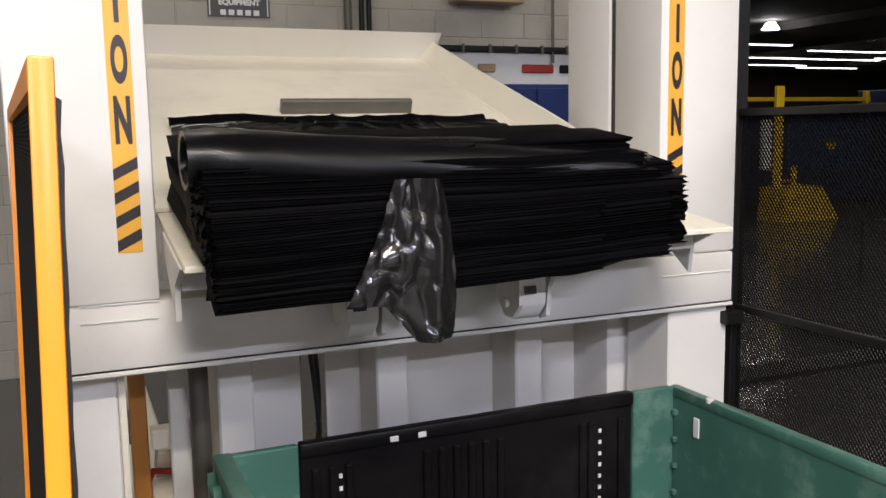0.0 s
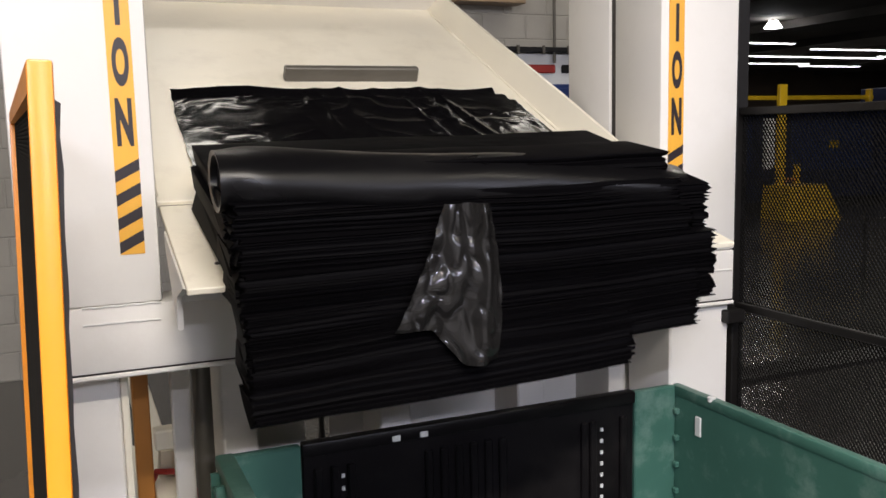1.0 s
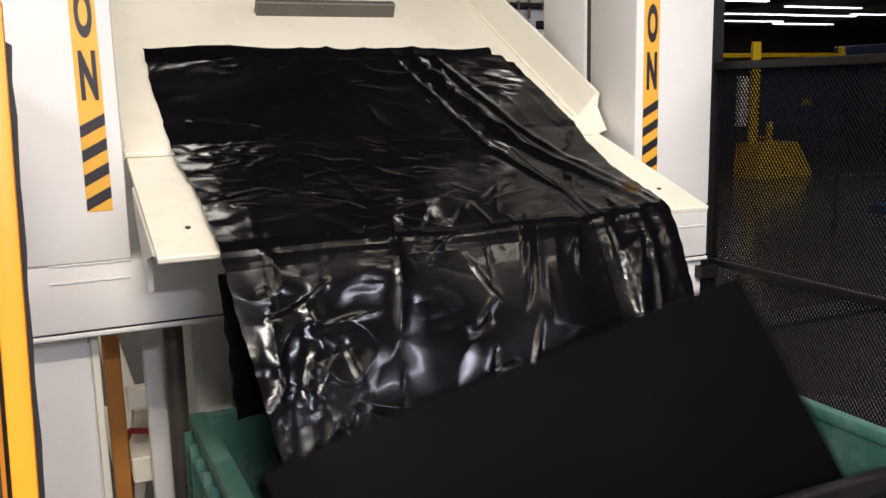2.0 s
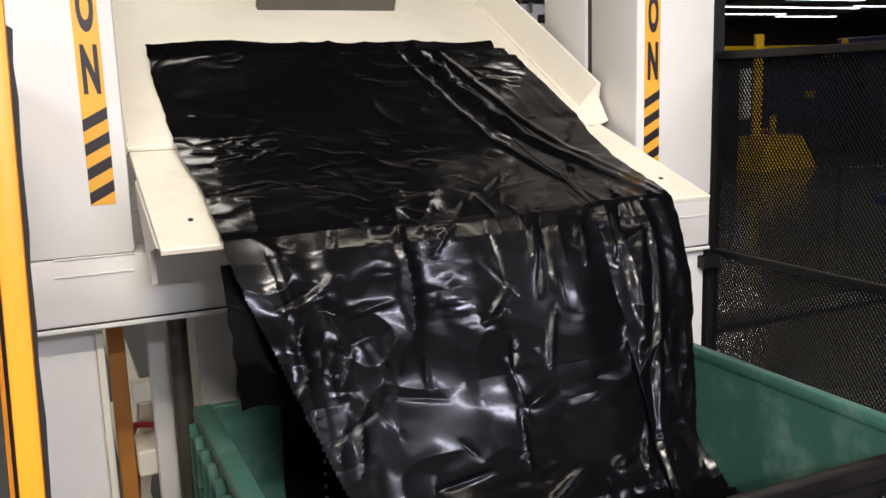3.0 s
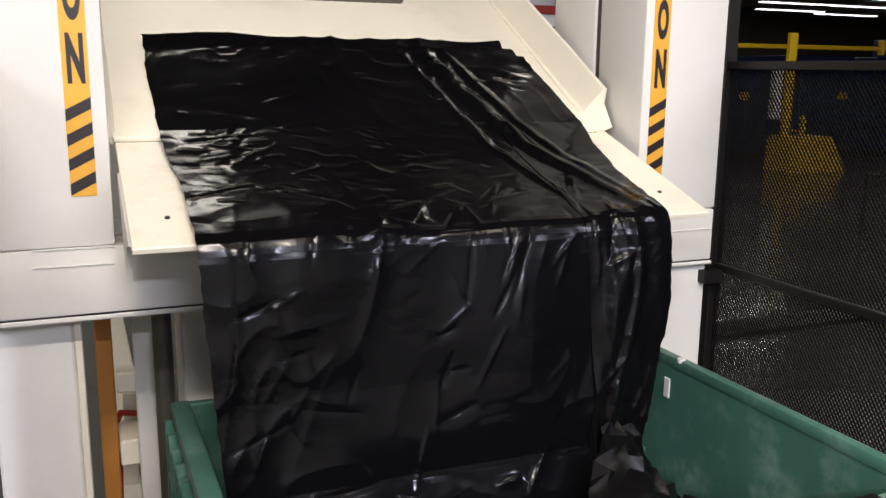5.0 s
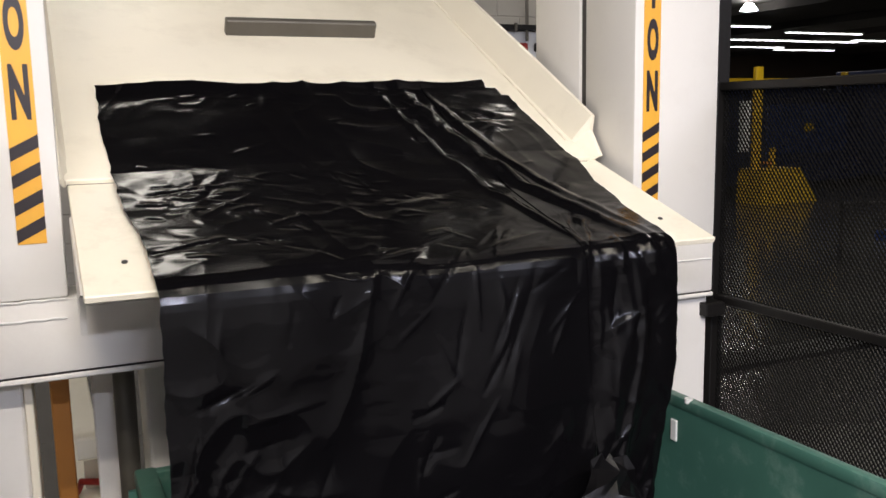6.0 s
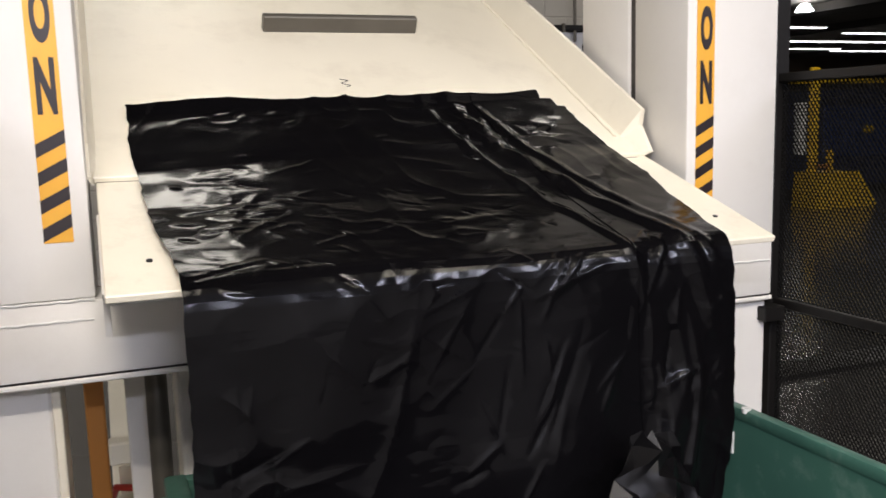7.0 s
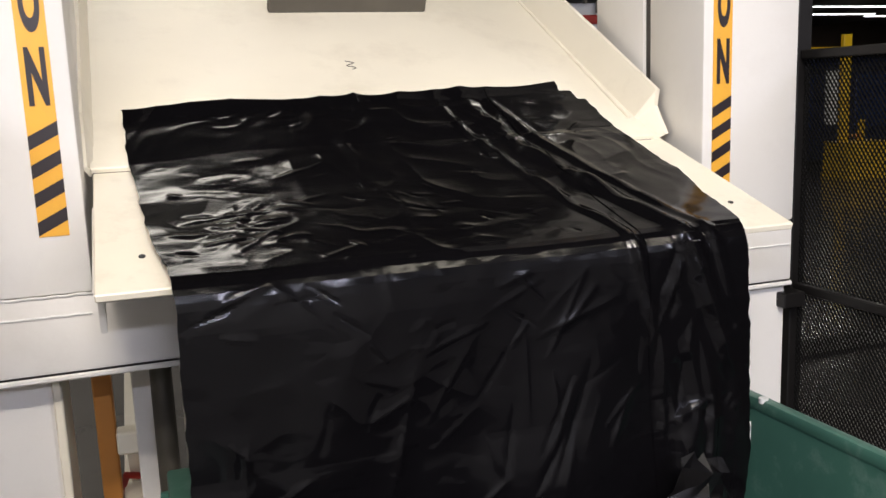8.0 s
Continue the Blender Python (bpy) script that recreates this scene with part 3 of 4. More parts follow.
def left_guard():
    th = thing("guard_panel", (-0.24, -0.8, 0), "orange framed guard panel with dark mesh", "guard")
    ya, yb, zt = -1.42, -0.06, 1.708
    xa, xb = -0.217, -0.300

    def place(u, z, o):
        k = (u - ya) / (yb - ya)
        return Vector((xa + (xb - xa) * k + o, u, z))

    for u in (ya, yb):
        x, y = place(u, 0, 0).xy
        part("post", boxed(x - 0.009, x + 0.009, y - 0.01, y + 0.014, 0.008, zt, bevel=0.0025, seg=2), ORANGE, th)
    for z in (zt - 0.012, 0.2):
        bm = bmesh.new()
        a, b = place(ya + 0.014, z, 0), place(yb - 0.01, z, 0)
        bm2 = plan(bm, [(a.x - 0.009, a.y), (a.x + 0.009, a.y), (b.x + 0.009, b.y), (b.x - 0.009, b.y)], z - 0.012, z + 0.0115)
        part("rail", bm2, ORANGE, th)
    x, y = place(ya, 0, 0).xy
    bm = bmesh.new()
    outline = [(x + 0.009, 0.22)] + [(x + 0.0125 + 0.003 * noise.noise((k * 0.9, 1.1, 0)), 0.22 + k * 0.0247) for k in range(60)] + [(x + 0.009, 1.68)]
    fa, fb = [bm.verts.new((px, y + 0.002, pz)) for px, pz in outline], [bm.verts.new((px, y + 0.012, pz)) for px, pz in outline]
    bm.faces.new(fa), bm.faces.new(fb[::-1])
    for k in range(len(outline)):
        j = (k + 1) % len(outline)
        bm.faces.new((fa[k], fb[k], fb[j], fa[j]))
    part("rubber_edge", bm, RUBBER, th, "ragged black rubber strip")
    bm = prism(bmesh.new(), [(ya + 0.6, 0.9), (ya + 0.64, 0.9), (ya + 0.2, 0.1), (ya + 0.16, 0.1)], -0.262, -0.25)
    part("brace", bm, TAN, th, "tan steel brace")
    bm = bmesh.new()
    mesh_panel(bm, ya + 0.012, yb - 0.01, 0.21, zt - 0.022, 0.02, 0.011, 0.0018, place)
    tagged(part("mesh", bm, DARK_STEEL, th, "dark expanded metal mesh", smooth=False), kind="stuff")
    # the panel leans a little towards the machine
    th.rotation_euler[1] = radians(1.75)
    th.location.x -= 0.044


left_guard()


# ---- wall behind the machine ----
def back_wall_things():
    y = 4.5
    th = thing("sign", (1.04, y, 2.5), "black and white equipment sign on the grey wall", "sign")
    part("plate", boxed(0.82, 1.27, y - 0.012, y - 0.002, 2.5, 3.0), SIGN_G, th)
    for xa, xb in ((0.832, 0.84), (1.25, 1.258)):
        part("border", boxed(xa, xb, y - 0.015, y - 0.011, 2.51, 2.99), SIGN_W, th)
    bm = letter_mesh("EQUIPMENT", 0.30, 0.05)
    bm.transform(Matrix.Translation((0.9, y - 0.012, 2.575)))
    part("lettering", bm, SIGN_W, th, "white word EQUIPMENT", smooth=False)
    for k in range(5):
        part("bar", boxed(0.91 + 0.06 * k, 0.95 + 0.06 * k, y - 0.015, y - 0.011, 2.512, 2.55), SIGN_W, th)
    for x, r in ((1.86, 0.03), (1.97, 0.02), (2.03, 0.02)):
        solid("conduit", tube(bmesh.new(), [(x, y - 0.04, 0.1), (x, y - 0.04, CEILING - 0.02)], r, 10), STEEL if r > 0.025 else DARK_STEEL, "steel conduit running up the wall", "pipe")
    solid("drop_pipe", tube(bmesh.new(), [(3.63, y - 0.08, 2.2), (3.63, y - 0.08, CEILING - 0.02)], 0.014, 8), STEEL, "thin steel drop pipe", "pipe")
    shelf = thing("wall_rack", (3.4, y - 0.1, 2.3), "dark rail with hung tools above a white panel", "rack")
    part("rail", boxed(2.2, 4.5, y - 0.1, y - 0.003, 2.29, 2.33, bevel=0.004), DARK_STEEL, shelf)
    part("panel", boxed(2.2, 4.5, y - 0.03, y - 0.003, 2.02, 2.28), SIGN_W, shelf, "white panel")
    for xa, w, mat in ((2.95, 0.16, TAN), (3.36, 0.3, RED), (3.72, 0.14, DARK_STEEL)):
        part("tool", boxed(xa, xa + w, y - 0.045, y - 0.031, 2.12, 2.19, bevel=0.01), mat, shelf)
    for k in range(9):
        part("hook", boxed(2.3 + 0.24 * k, 2.32 + 0.24 * k, y - 0.12, y - 0.1, 2.27, 2.34), STEEL, shelf)
    cab = thing("blue_cabinet", (3.5, y - 0.4, 0), "tall blue painted steel cabinet against the wall", "cabinet")
    part("body", boxed(2.6, 4.4, y - 0.55, y - 0.035, 0.06, 2.0, bevel=0.008), BLUE, cab)
    for xa in (2.62, 3.21, 3.8):
        door = part("door", boxed(xa, xa + 0.575, y - 0.57, y - 0.552, 0.1, 1.97, bevel=0.005), BLUE, cab)
        part("handle", boxed(xa + 0.5, xa + 0.52, y - 0.59, y - 0.571, 1.0, 1.12, bevel=0.004), STEEL, door)
    solid("dark_beam", boxed(2.7, 3.3, y - 0.2, y - 0.02, 2.66, 2.76, bevel=0.005), TAN, "brown steel wall bracket beam", "beam")


back_wall_things()


# ---- the far hall seen through the fence ----
def far_hall():
    y = 9.6
    th = thing("pallet_stacker", (11.2, y, 0), "yellow painted lift mast with a sloping base", "lift truck")
    part("mast", boxed(11.03, 11.20, y - 0.04, y + 0.04, 0.5, 2.32, bevel=0.01), YELLOW, th)
    bm = bmesh.new()
    a = [bm.verts.new((x, y - 0.3, z)) for x, z in ((10.98, 0.0), (12.26, 0.0), (11.86, 0.6), (11.02, 0.6))]
    b = [bm.verts.new((x, y + 0.3, z)) for x, z in ((10.98, 0.0), (12.26, 0.0), (11.86, 0.6), (11.02, 0.6))]
    bm.faces.new(a), bm.faces.new(b[::-1])
    for i in range(4):
        bm.faces.new((a[i], b[i], b[(i + 1) % 4], a[(i + 1) % 4]))
    part("base", bm, YELLOW, th)
    part("handle", boxed(11.45, 11.53, y - 0.05, y + 0.05, 0.6, 0.95, bevel=0.01), YELLOW, th)
    part("crossbar", boxed(11.14, 11.5, y - 0.04, y + 0.04, 0.66, 0.72, bevel=0.01), BROWN, th)
    part("chain_guard", boxed(10.76, 10.93, y - 0.05, y + 0.05, 0.9, 1.75), SIGN_W, th, "pale plastic guard")
    rail = thing("yellow_rail", (11.5, y + 1.2, 0), "yellow painted overhead guard rail", "rail")
    part("bar", boxed(10.4, 14.6, y + 1.17, y + 1.23, 2.10, 2.18, bevel=0.01), YELLOW, rail)
    part("upright", boxed(10.46, 10.54, y + 1.16, y + 1.24, 0, 2.3, bevel=0.01), YELLOW, rail)
    part("end_stop", boxed(14.46, 14.54, y + 1.14, y + 1.26, 2.02, 2.3, bevel=0.01), YELLOW, rail)
    part("wall_arm", boxed(14.47, 14.53, y + 1.26, y + 1.85, 1.9, 1.98, bevel=0.01), DARK_BLUE, rail)
    for k, (x0, x1, z1, mat) in enumerate(((10.2, 12.6, 1.95, DARK_BLUE), (12.7, 15.8, 2.0, DARK_BLUE), (16.5, 20, 2.4, DARK_BLUE))):
        b = thing("blue_baler", ((x0 + x1) / 2, y + 2.4, 0), "large dark blue painted baling press", "press", "balers")
        part("body", boxed(x0, x1, y + 1.8, y + 3.2, 0.12, z1, bevel=0.02), mat, b)
        part("hatch", boxed(x0 + 0.4, x1 - 0.5, y + 1.77, y + 1.8, 0.7, z1 - 0.3, bevel=0.01), BLUE, b)
        part("foot", boxed(x0 + 0.1, x1 - 0.1, y + 1.9, y + 3.1, 0, 0.12), DARK_STEEL, b)
        part("control_plate", boxed(x0 + 1.4, x0 + 1.65, y + 1.755, y + 1.772, 1.15, 1.3), YELLOW, b, "small yellow plate")
    blue = thing("steel_gantry", (9.8, 5.9, 0), "blue painted steel machine frame", "machine")
    for dx in (0, 0.7):
        part("upright", boxed(9.4 + dx, 9.58 + dx, 5.3, 5.5, 0, 2.9, bevel=0.01), BLUE, blue)
    part("cross", boxed(9.58, 10.1, 5.34, 5.46, 1.2, 1.4, bevel=0.01), BLUE, blue)
    part("foot", boxed(9.2, 10.5, 5.2, 5.6, 0, 0.12, bevel=0.01), BLUE, blue)
    stand = thing("black_stand", (7.9, 4.7, 0), "black tubular steel stand on the floor", "stand")
    part("frame", tube(bmesh.new(), [(7.6, 4.7, 0), (7.6, 4.7, 0.62), (8.2, 4.4, 0.62), (8.2, 4.4, 0)], 0.03, 8), DARK_STEEL, stand)
    # dark line across the floor, built as a low strip
    solid("floor_dark_strip", prism(bmesh.new(), [(2.15, 0.0), (2.45, 0.0), (2.43, 0.025), (2.17, 0.025)], 3.4, 9.0), DARK_STEEL, "black strip lying on the floor", "cable cover")
    hb = thing("bay_light", (22.1, 21.5, 4.9), "round glowing bay light under the ceiling", "light")
    bm = bmesh.new()
    bmesh.ops.create_cone(bm, cap_ends=True, segments=20, radius1=0.3, radius2=0.14, depth=0.24, matrix=Matrix.Translation((22.1, 21.5, 5.0)))
    part("shade", bm, BAY_GLOW, hb)
    part("rod", boxed(22.08, 22.12, 21.48, 21.52, 5.1, CEILING), STEEL, hb)
    for lx, ly in ((32, 27.3), (31.6, 30.9), (36, 31), (34.8, 34.7), (24.8, 25.6), (20.5, 33), (40, 36)):
        lamp_fixture(lx, ly, 0, length=4.6)
    for k in range(9):
        solid("roof_joist", boxed(5 + 6 * k, 5.25 + 6 * k, -11.9, 59.9, CEILING - 0.28, CEILING - 0.002), ROOF, "dark steel roof joist", "joist")


far_hall()


# ---- black plastic film ----
SHEET_L, STRIP = 1.95, 0.0125
NSTRIP = round(SHEET_L / STRIP)


def edge_left(s):
    return 0.108 + 0.008 * noise.noise((s * 7, 0.3, 0)) + 0.004 * noise.noise((s * 31, 0.3, 0)) + 0.012 * min(max(s - 0.5, 0) / 0.2, 1)


def edge_right(s):
    steps = 1.212 + (0.03 if s > 0.04 else 0) + (0.02 if s > 0.085 else 0) + 0.03 * min(max(s - 0.1, 0) / 0.4, 1) - 0.06 * min(max(s - 0.45, 0) / 0.3, 1)
    steps -= 0.10 * min(max(s - 1.2, 0) / 0.35, 1)
    return steps + 0.008 * noise.noise((s * 8, 4.1, 0)) + 0.005 * noise.noise((s * 40, 4.1, 0))


def relief(x, s):
    """Height of the crumpled film off its plane."""
    h = 0.012 * (noise.noise((x * 2.6, s * 2.8, 1.7)) + 0.4)
    mask = max(noise.noise((x * 2.1, s * 2.4, 8.8)) + 0.15, 0)
    h += 0.004 * max(noise.noise((x * 3.3, s * 3.1, 12.5)) + 0.1, 0) * (1 - abs(noise.noise((x * 13, s * 12 + 3 * noise.noise((x * 4, s * 3, 2)), 7.7)))) ** 3
    h += 0.011 * mask * (1 - abs(noise.noise((x * 6 + 2 * noise.noise((x * 2, s * 2, 9)), s * 8, 5.2)))) ** 3
    # long slanting folds towards the right edge
    for x0, x1, amp, wid in ((0.93, 1.13, 0.017, 0.022), (1.00, 1.18, 0.008, 0.014), (0.86, 1.0, 0.008, 0.012)):
        c = x0 + (x1 - x0) * min(max(s, 0) / 0.85, 1.25) ** 1.4 + 0.012 * noise.noise((s * 6, x0 * 10, 0))
        h += amp * math.exp(-((x - c) / wid) ** 2) * min(1, 0.25 + max(s, 0) * 2) * (1 - 0.75 * min(max(s - 0.7, 0) / 0.3, 1)) * (1 + 0.9 * noise.noise((s * 11, x0 * 9, 1)))
    # the upper edge curls
    h += 0.012 * math.exp(-(max(s, 0) / 0.03) ** 2) * (1 + noise.noise((x * 5, 2.2, 0)))
    # a gathered crease near the right edge of the hanging part
    gather = min(max((s - 0.92) / 0.2, 0), 1)
    c = 1.06 + 0.03 * math.sin(7 * s) - 0.12 * max(s - 1.1, 0)
    h += gather * 0.020 * math.exp(-((x - c) / 0.035) ** 2) * (0.6 + noise.noise((x * 22, s * 9, 5))) + gather * 0.012 * math.exp(-((x - c - 0.05) / 0.015) ** 2)
    # flowing upright pleats where it hangs
    hang = min(max((s - 0.8) / 0.4, 0), 1)
    h += hang * 0.016 * noise.noise((x * 4.5 + 0.6 * s, s * 0.9, 3.3)) + hang * 0.010 * max(noise.noise((x * 2, s * 2, 4.4)) + 0.2, 0) * (1 - abs(noise.noise((x * 9 + s * 2.0, s * 1.6, 6.1)))) ** 4
    return h


CELL = 0.004


def crease_map():
    """Sharp ridges pressed into the film: short ones on the bed, long slanting ones where it hangs."""
    rnd = random.Random(5)
    lines = []

    def add(count, xr, sr, ang, length, amp, wid):
        for _ in range(count):
            lines.append((rnd.uniform(*xr), rnd.uniform(*sr), radians(rnd.uniform(*ang)), rnd.uniform(*length), rnd.uniform(*amp) * rnd.choice((1, 1, -1)), rnd.uniform(*wid)))

    add(22, (0.15, 1.2), (0.03, 0.5), (-35, 35), (0.03, 0.10), (0.0026, 0.0051), (0.005, 0.008))
    add(6, (0.14, 0.5), (0.0, 0.06), (-60, -20), (0.03, 0.06), (0.003, 0.005), (0.005, 0.008))
    add(24, (0.12, 0.5), (0.4, 0.85), (-25, 45), (0.03, 0.12), (0.0034, 0.0068), (0.005, 0.009))
    add(6, (0.50, 0.68), (0.3, 0.5), (30, 110), (0.03, 0.07), (0.0034, 0.0068), (0.005, 0.008))
    add(9, (0.88, 1.0), (0.05, 0.42), (55, 110), (0.04, 0.13), (0.0051, 0.0102), (0.006, 0.009))
    add(20, (0.4, 1.15), (0.5, 0.95), (-20, 60), (0.03, 0.09), (0.0026, 0.0051), (0.005, 0.008))
    # hanging: a fan drawn towards the middle, jagged upright folds by the right edge, slanting pulls low down
    add(14, (0.55, 0.95), (0.78, 1.12), (115, 165), (0.08, 0.24), (0.0034, 0.0076), (0.006, 0.010))
    add(12, (1.02, 1.12), (0.80, 1.15), (85, 125), (0.05, 0.14), (0.0051, 0.0102), (0.006, 0.010))
    add(26, (0.2, 1.15), (1.05, 1.6), (110, 175), (0.06, 0.2), (0.0051, 0.0102), (0.006, 0.011))
    add(16, (0.15, 1.1), (0.96, 1.2), (60, 120), (0.06, 0.22), (0.0034, 0.0068), (0.007, 0.012))
    add(30, (0.15, 1.15), (1.2, 1.9), (0, 180), (0.05, 0.16), (0.003, 0.007), (0.006, 0.011))
    gx, gs = np.meshgrid(np.arange(0, 1.36, CELL), np.arange(-0.04, 2.04, CELL))
    out = np.zeros_like(gx)
    for x, s, ang, length, amp, wid in lines:
        c, d = math.cos(ang), math.sin(ang)
        along = (gx - x) * c + (gs - s) * d
        off = -(gx - x) * d + (gs - s) * c + 0.15 * amp / 0.004 * along * along
        amp, wid = amp * 0.62, wid * 0.66
        taper = np.clip(1 - (2 * along / length) ** 2, 0, 1)
        out += amp * taper * np.exp(-np.sqrt((off / wid) ** 2 + 0.08))
    return out


CREASES = crease_map()


def crease(x, s):
    u, v = x / CELL, (s + 0.04) / CELL
    i, j = min(max(int(u), 0), CREASES.shape[1] - 2), min(max(int(v), 0), CREASES.shape[0] - 2)
    fu, fv = u - i, v - j
    return float((CREASES[j, i] * (1 - fu) + CREASES[j, i + 1] * fu) * (1 - fv) + (CREASES[j + 1, i] * (1 - fu) + CREASES[j + 1, i + 1] * fu) * fv)


def height(x, s):
    return relief(x, s) + crease(x, s)


SPLIT = 1.0


def film_strips(sheet, name, span, nx):
    """The sheet as narrow rigid strips, each a little under the next one."""
    strips = []
    for i in range(NSTRIP):
        s0 = i * STRIP
        bm = bmesh.new()
        uvl = bm.loops.layers.uv.new("UVMap")
        grid = []
        normals = []
        for off, sink in ((0.0, 0.0), (STRIP / 3, 0.0), (STRIP * 2 / 3, 0.0), (STRIP, 0.0), (STRIP + 0.005, 0.0014)):
            s = s0 + off
            xl, xr = span(s)
            row = []
            for k in range(nx + 1):
                x = xl + (xr - xl) * k / nx
                h = height(x, s)
                hx, hs = (height(x + 0.003, s) - h) / 0.003, (height(x, s + 0.003) - h) / 0.003
                normals.append(Vector((-hx, -hs, -1)).normalized())
                row.append((bm.verts.new((x, off, sink - h)), (x, s)))
            grid.append(row)
        for a, b in zip(grid, grid[1:]):
            for k in range(nx):
                f = bm.faces.new((a[k][0], b[k][0], b[k + 1][0], a[k + 1][0]))
                for loop, uv in zip(f.loops, (a[k][1], b[k][1], b[k + 1][1], a[k + 1][1])):
                    loop[uvl].uv = uv
                f.smooth = True
        mesh = bpy.data.meshes.new(name)
        bm.to_mesh(mesh)
        bm.free()
        mesh.normals_split_custom_set_from_vertices(normals)
        mesh.materials.append(FILM)
        ob = new(name, mesh)
        ob.parent = sheet
        strips.append(ob)
    return strips


SHEET = thing("film_sheet", (0, 0, 0), "crumpled glossy black plastic film sheet hanging over the chute lip", "plastic film")
# the broad part swings as it settles; its right border hangs straight and overlaps it in a pleat
STRIPS = film_strips(SHEET, "strip", lambda s: (edge_left(s), SPLIT + 0.05 - 0.1 * min(max(s - 1.2, 0) / 0.3, 1)), 180)
BORDER = film_strips(SHEET, "border_strip", lambda s: (SPLIT, edge_right(s)), 44)



def fold_stack(name, height, front, back, xl, xr, seed, layers, label):
    """A pleated pile of film, its layers showing at the front and the ends. Local: y back, z up, centre at the front middle."""
    th = tagged(new(name), label, "plastic film", "film folds")
    rnd = random.Random(seed)
    nx, slices = 60, 3
    for part_no in range(slices):
        bm = bmesh.new()
        uvl = bm.loops.layers.uv.new("UVMap")
        z0, z1 = -height / 2 + height * part_no / slices, -height / 2 + height * (part_no + 1) / slices - 0.001
        count = 2 * (layers // slices) + 1
        prof = [(front + (0.0 if k % 2 else 0.003) + rnd.uniform(-0.003, 0.003), z0 + (z1 - z0) * k / (count - 1)) for k in range(count)]
        prof = [(back, z0)] + prof + [(back, z1)]
        ends = [(xl + rnd.uniform(-0.006, 0.012), xr + rnd.uniform(-0.012, 0.012)) for _ in prof]
        rings = []
        for k in range(nx + 1):
            ring = []
            for (y, z), (a, b) in zip(prof, ends):
                x = a + (b - a) * k / nx
                wob = 0.014 * noise.noise((x * 1.6, z * 3, 2.2)) + 0.003 * noise.noise((x * 4, z * 14 + seed, 1))
                dy = 0.016 * noise.noise((x * 2.3, 3.1, z * 3)) + 0.003 * noise.noise((x * 3, seed, z * 60))
                ring.append((bm.verts.new((x, y + dy, z + wob)), (x, z * 3 + y)))
            rings.append(ring)
        n = len(prof)
        for a, b in zip(rings, rings[1:]):
            for k in range(n):
                j = (k + 1) % n
                f = bm.faces.new((a[k][0], b[k][0], b[j][0], a[j][0]))
                for loop, uv in zip(f.loops, (a[k][1], b[k][1], b[j][1], a[j][1])):
                    loop[uvl].uv = uv
                f.smooth = True
        bm.faces.new([v for v, _ in rings[0]]), bm.faces.new([v for v, _ in rings[-1]][::-1])
        bmesh.ops.recalc_face_normals(bm, faces=bm.faces)
        mesh = bpy.data.meshes.new("layer")
        bm.to_mesh(mesh)
        bm.free()
        mesh.set_sharp_from_angle(angle=radians(60))
        mesh.materials.append(FILM_EDGE)
        ob = new("layer", mesh)
        ob.parent = th
    return th


def film_roll(seed):
    th = tagged(new("film_roll"), "glossy black plastic film rolled into a flat tube", "plastic film", "film folds")
    bm = bmesh.new()
    uvl = bm.loops.layers.uv.new("UVMap")
    nx, n = 90, 22
    rings = []
    for k in range(nx + 1):
        x = 0.015 + 1.075 * k / nx
        ring = []
        for j in range(n):
            a = 2 * math.pi * j / n
            r = 1 + 0.09 * noise.noise((x * 2.2, math.cos(a), math.sin(a) + seed)) + 0.03 * noise.noise((x * 9, 2 * math.cos(a), 2 * math.sin(a)))
            r *= 1 - 0.12 * math.exp(-((x - 0.015) / 0.04) ** 2) - 0.12 * math.exp(-((x - 1.09) / 0.04) ** 2)
            ring.append((bm.verts.new((x, 0.088 * r * math.cos(a), 0.066 * r * math.sin(a) - 0.06 * (x - 0.6) + 0.012 * noise.noise((x * 2, 1, seed)))), (x, j * 0.02)))
        rings.append(ring)
    for a, b in zip(rings, rings[1:]):
        for k in range(n):
            j = (k + 1) % n
            f = bm.faces.new((a[k][0], b[k][0], b[j][0], a[j][0]))
            for loop, uv in zip(f.loops, (a[k][1], b[k][1], b[j][1], a[j][1])):
                loop[uvl].uv = uv
            f.smooth = True
    # hollow ends, the wound film turning inwards
    for ring, inward in ((rings[0], 0.09), (rings[-1], -0.09)):
        mid = sum((v.co for v, _ in ring), Vector()) / n
        inner = [bm.verts.new(mid + (v.co - mid) * 0.84 + Vector((0.002 if inward > 0 else -0.002, 0, 0))) for v, _ in ring]
        deep = [bm.verts.new(mid + (v.co - mid) * 0.6 + Vector((inward, 0, 0))) for v, _ in ring]
        for k in range(n):
            j = (k + 1) % n
            bm.faces.new((ring[k][0], ring[j][0], inner[j], inner[k]))
            bm.faces.new((inner[k], inner[j], deep[j], deep[k]))
        bm.faces.new(deep)
    bmesh.ops.recalc_face_normals(bm, faces=bm.faces)
    mesh = bpy.data.meshes.new("roll")
    bm.to_mesh(mesh)
    bm.free()
    mesh.set_sharp_from_angle(angle=radians(60))
    mesh.materials.append(FILM_ROLL)
    ob = new("roll", mesh)
    ob.parent = th
    return th


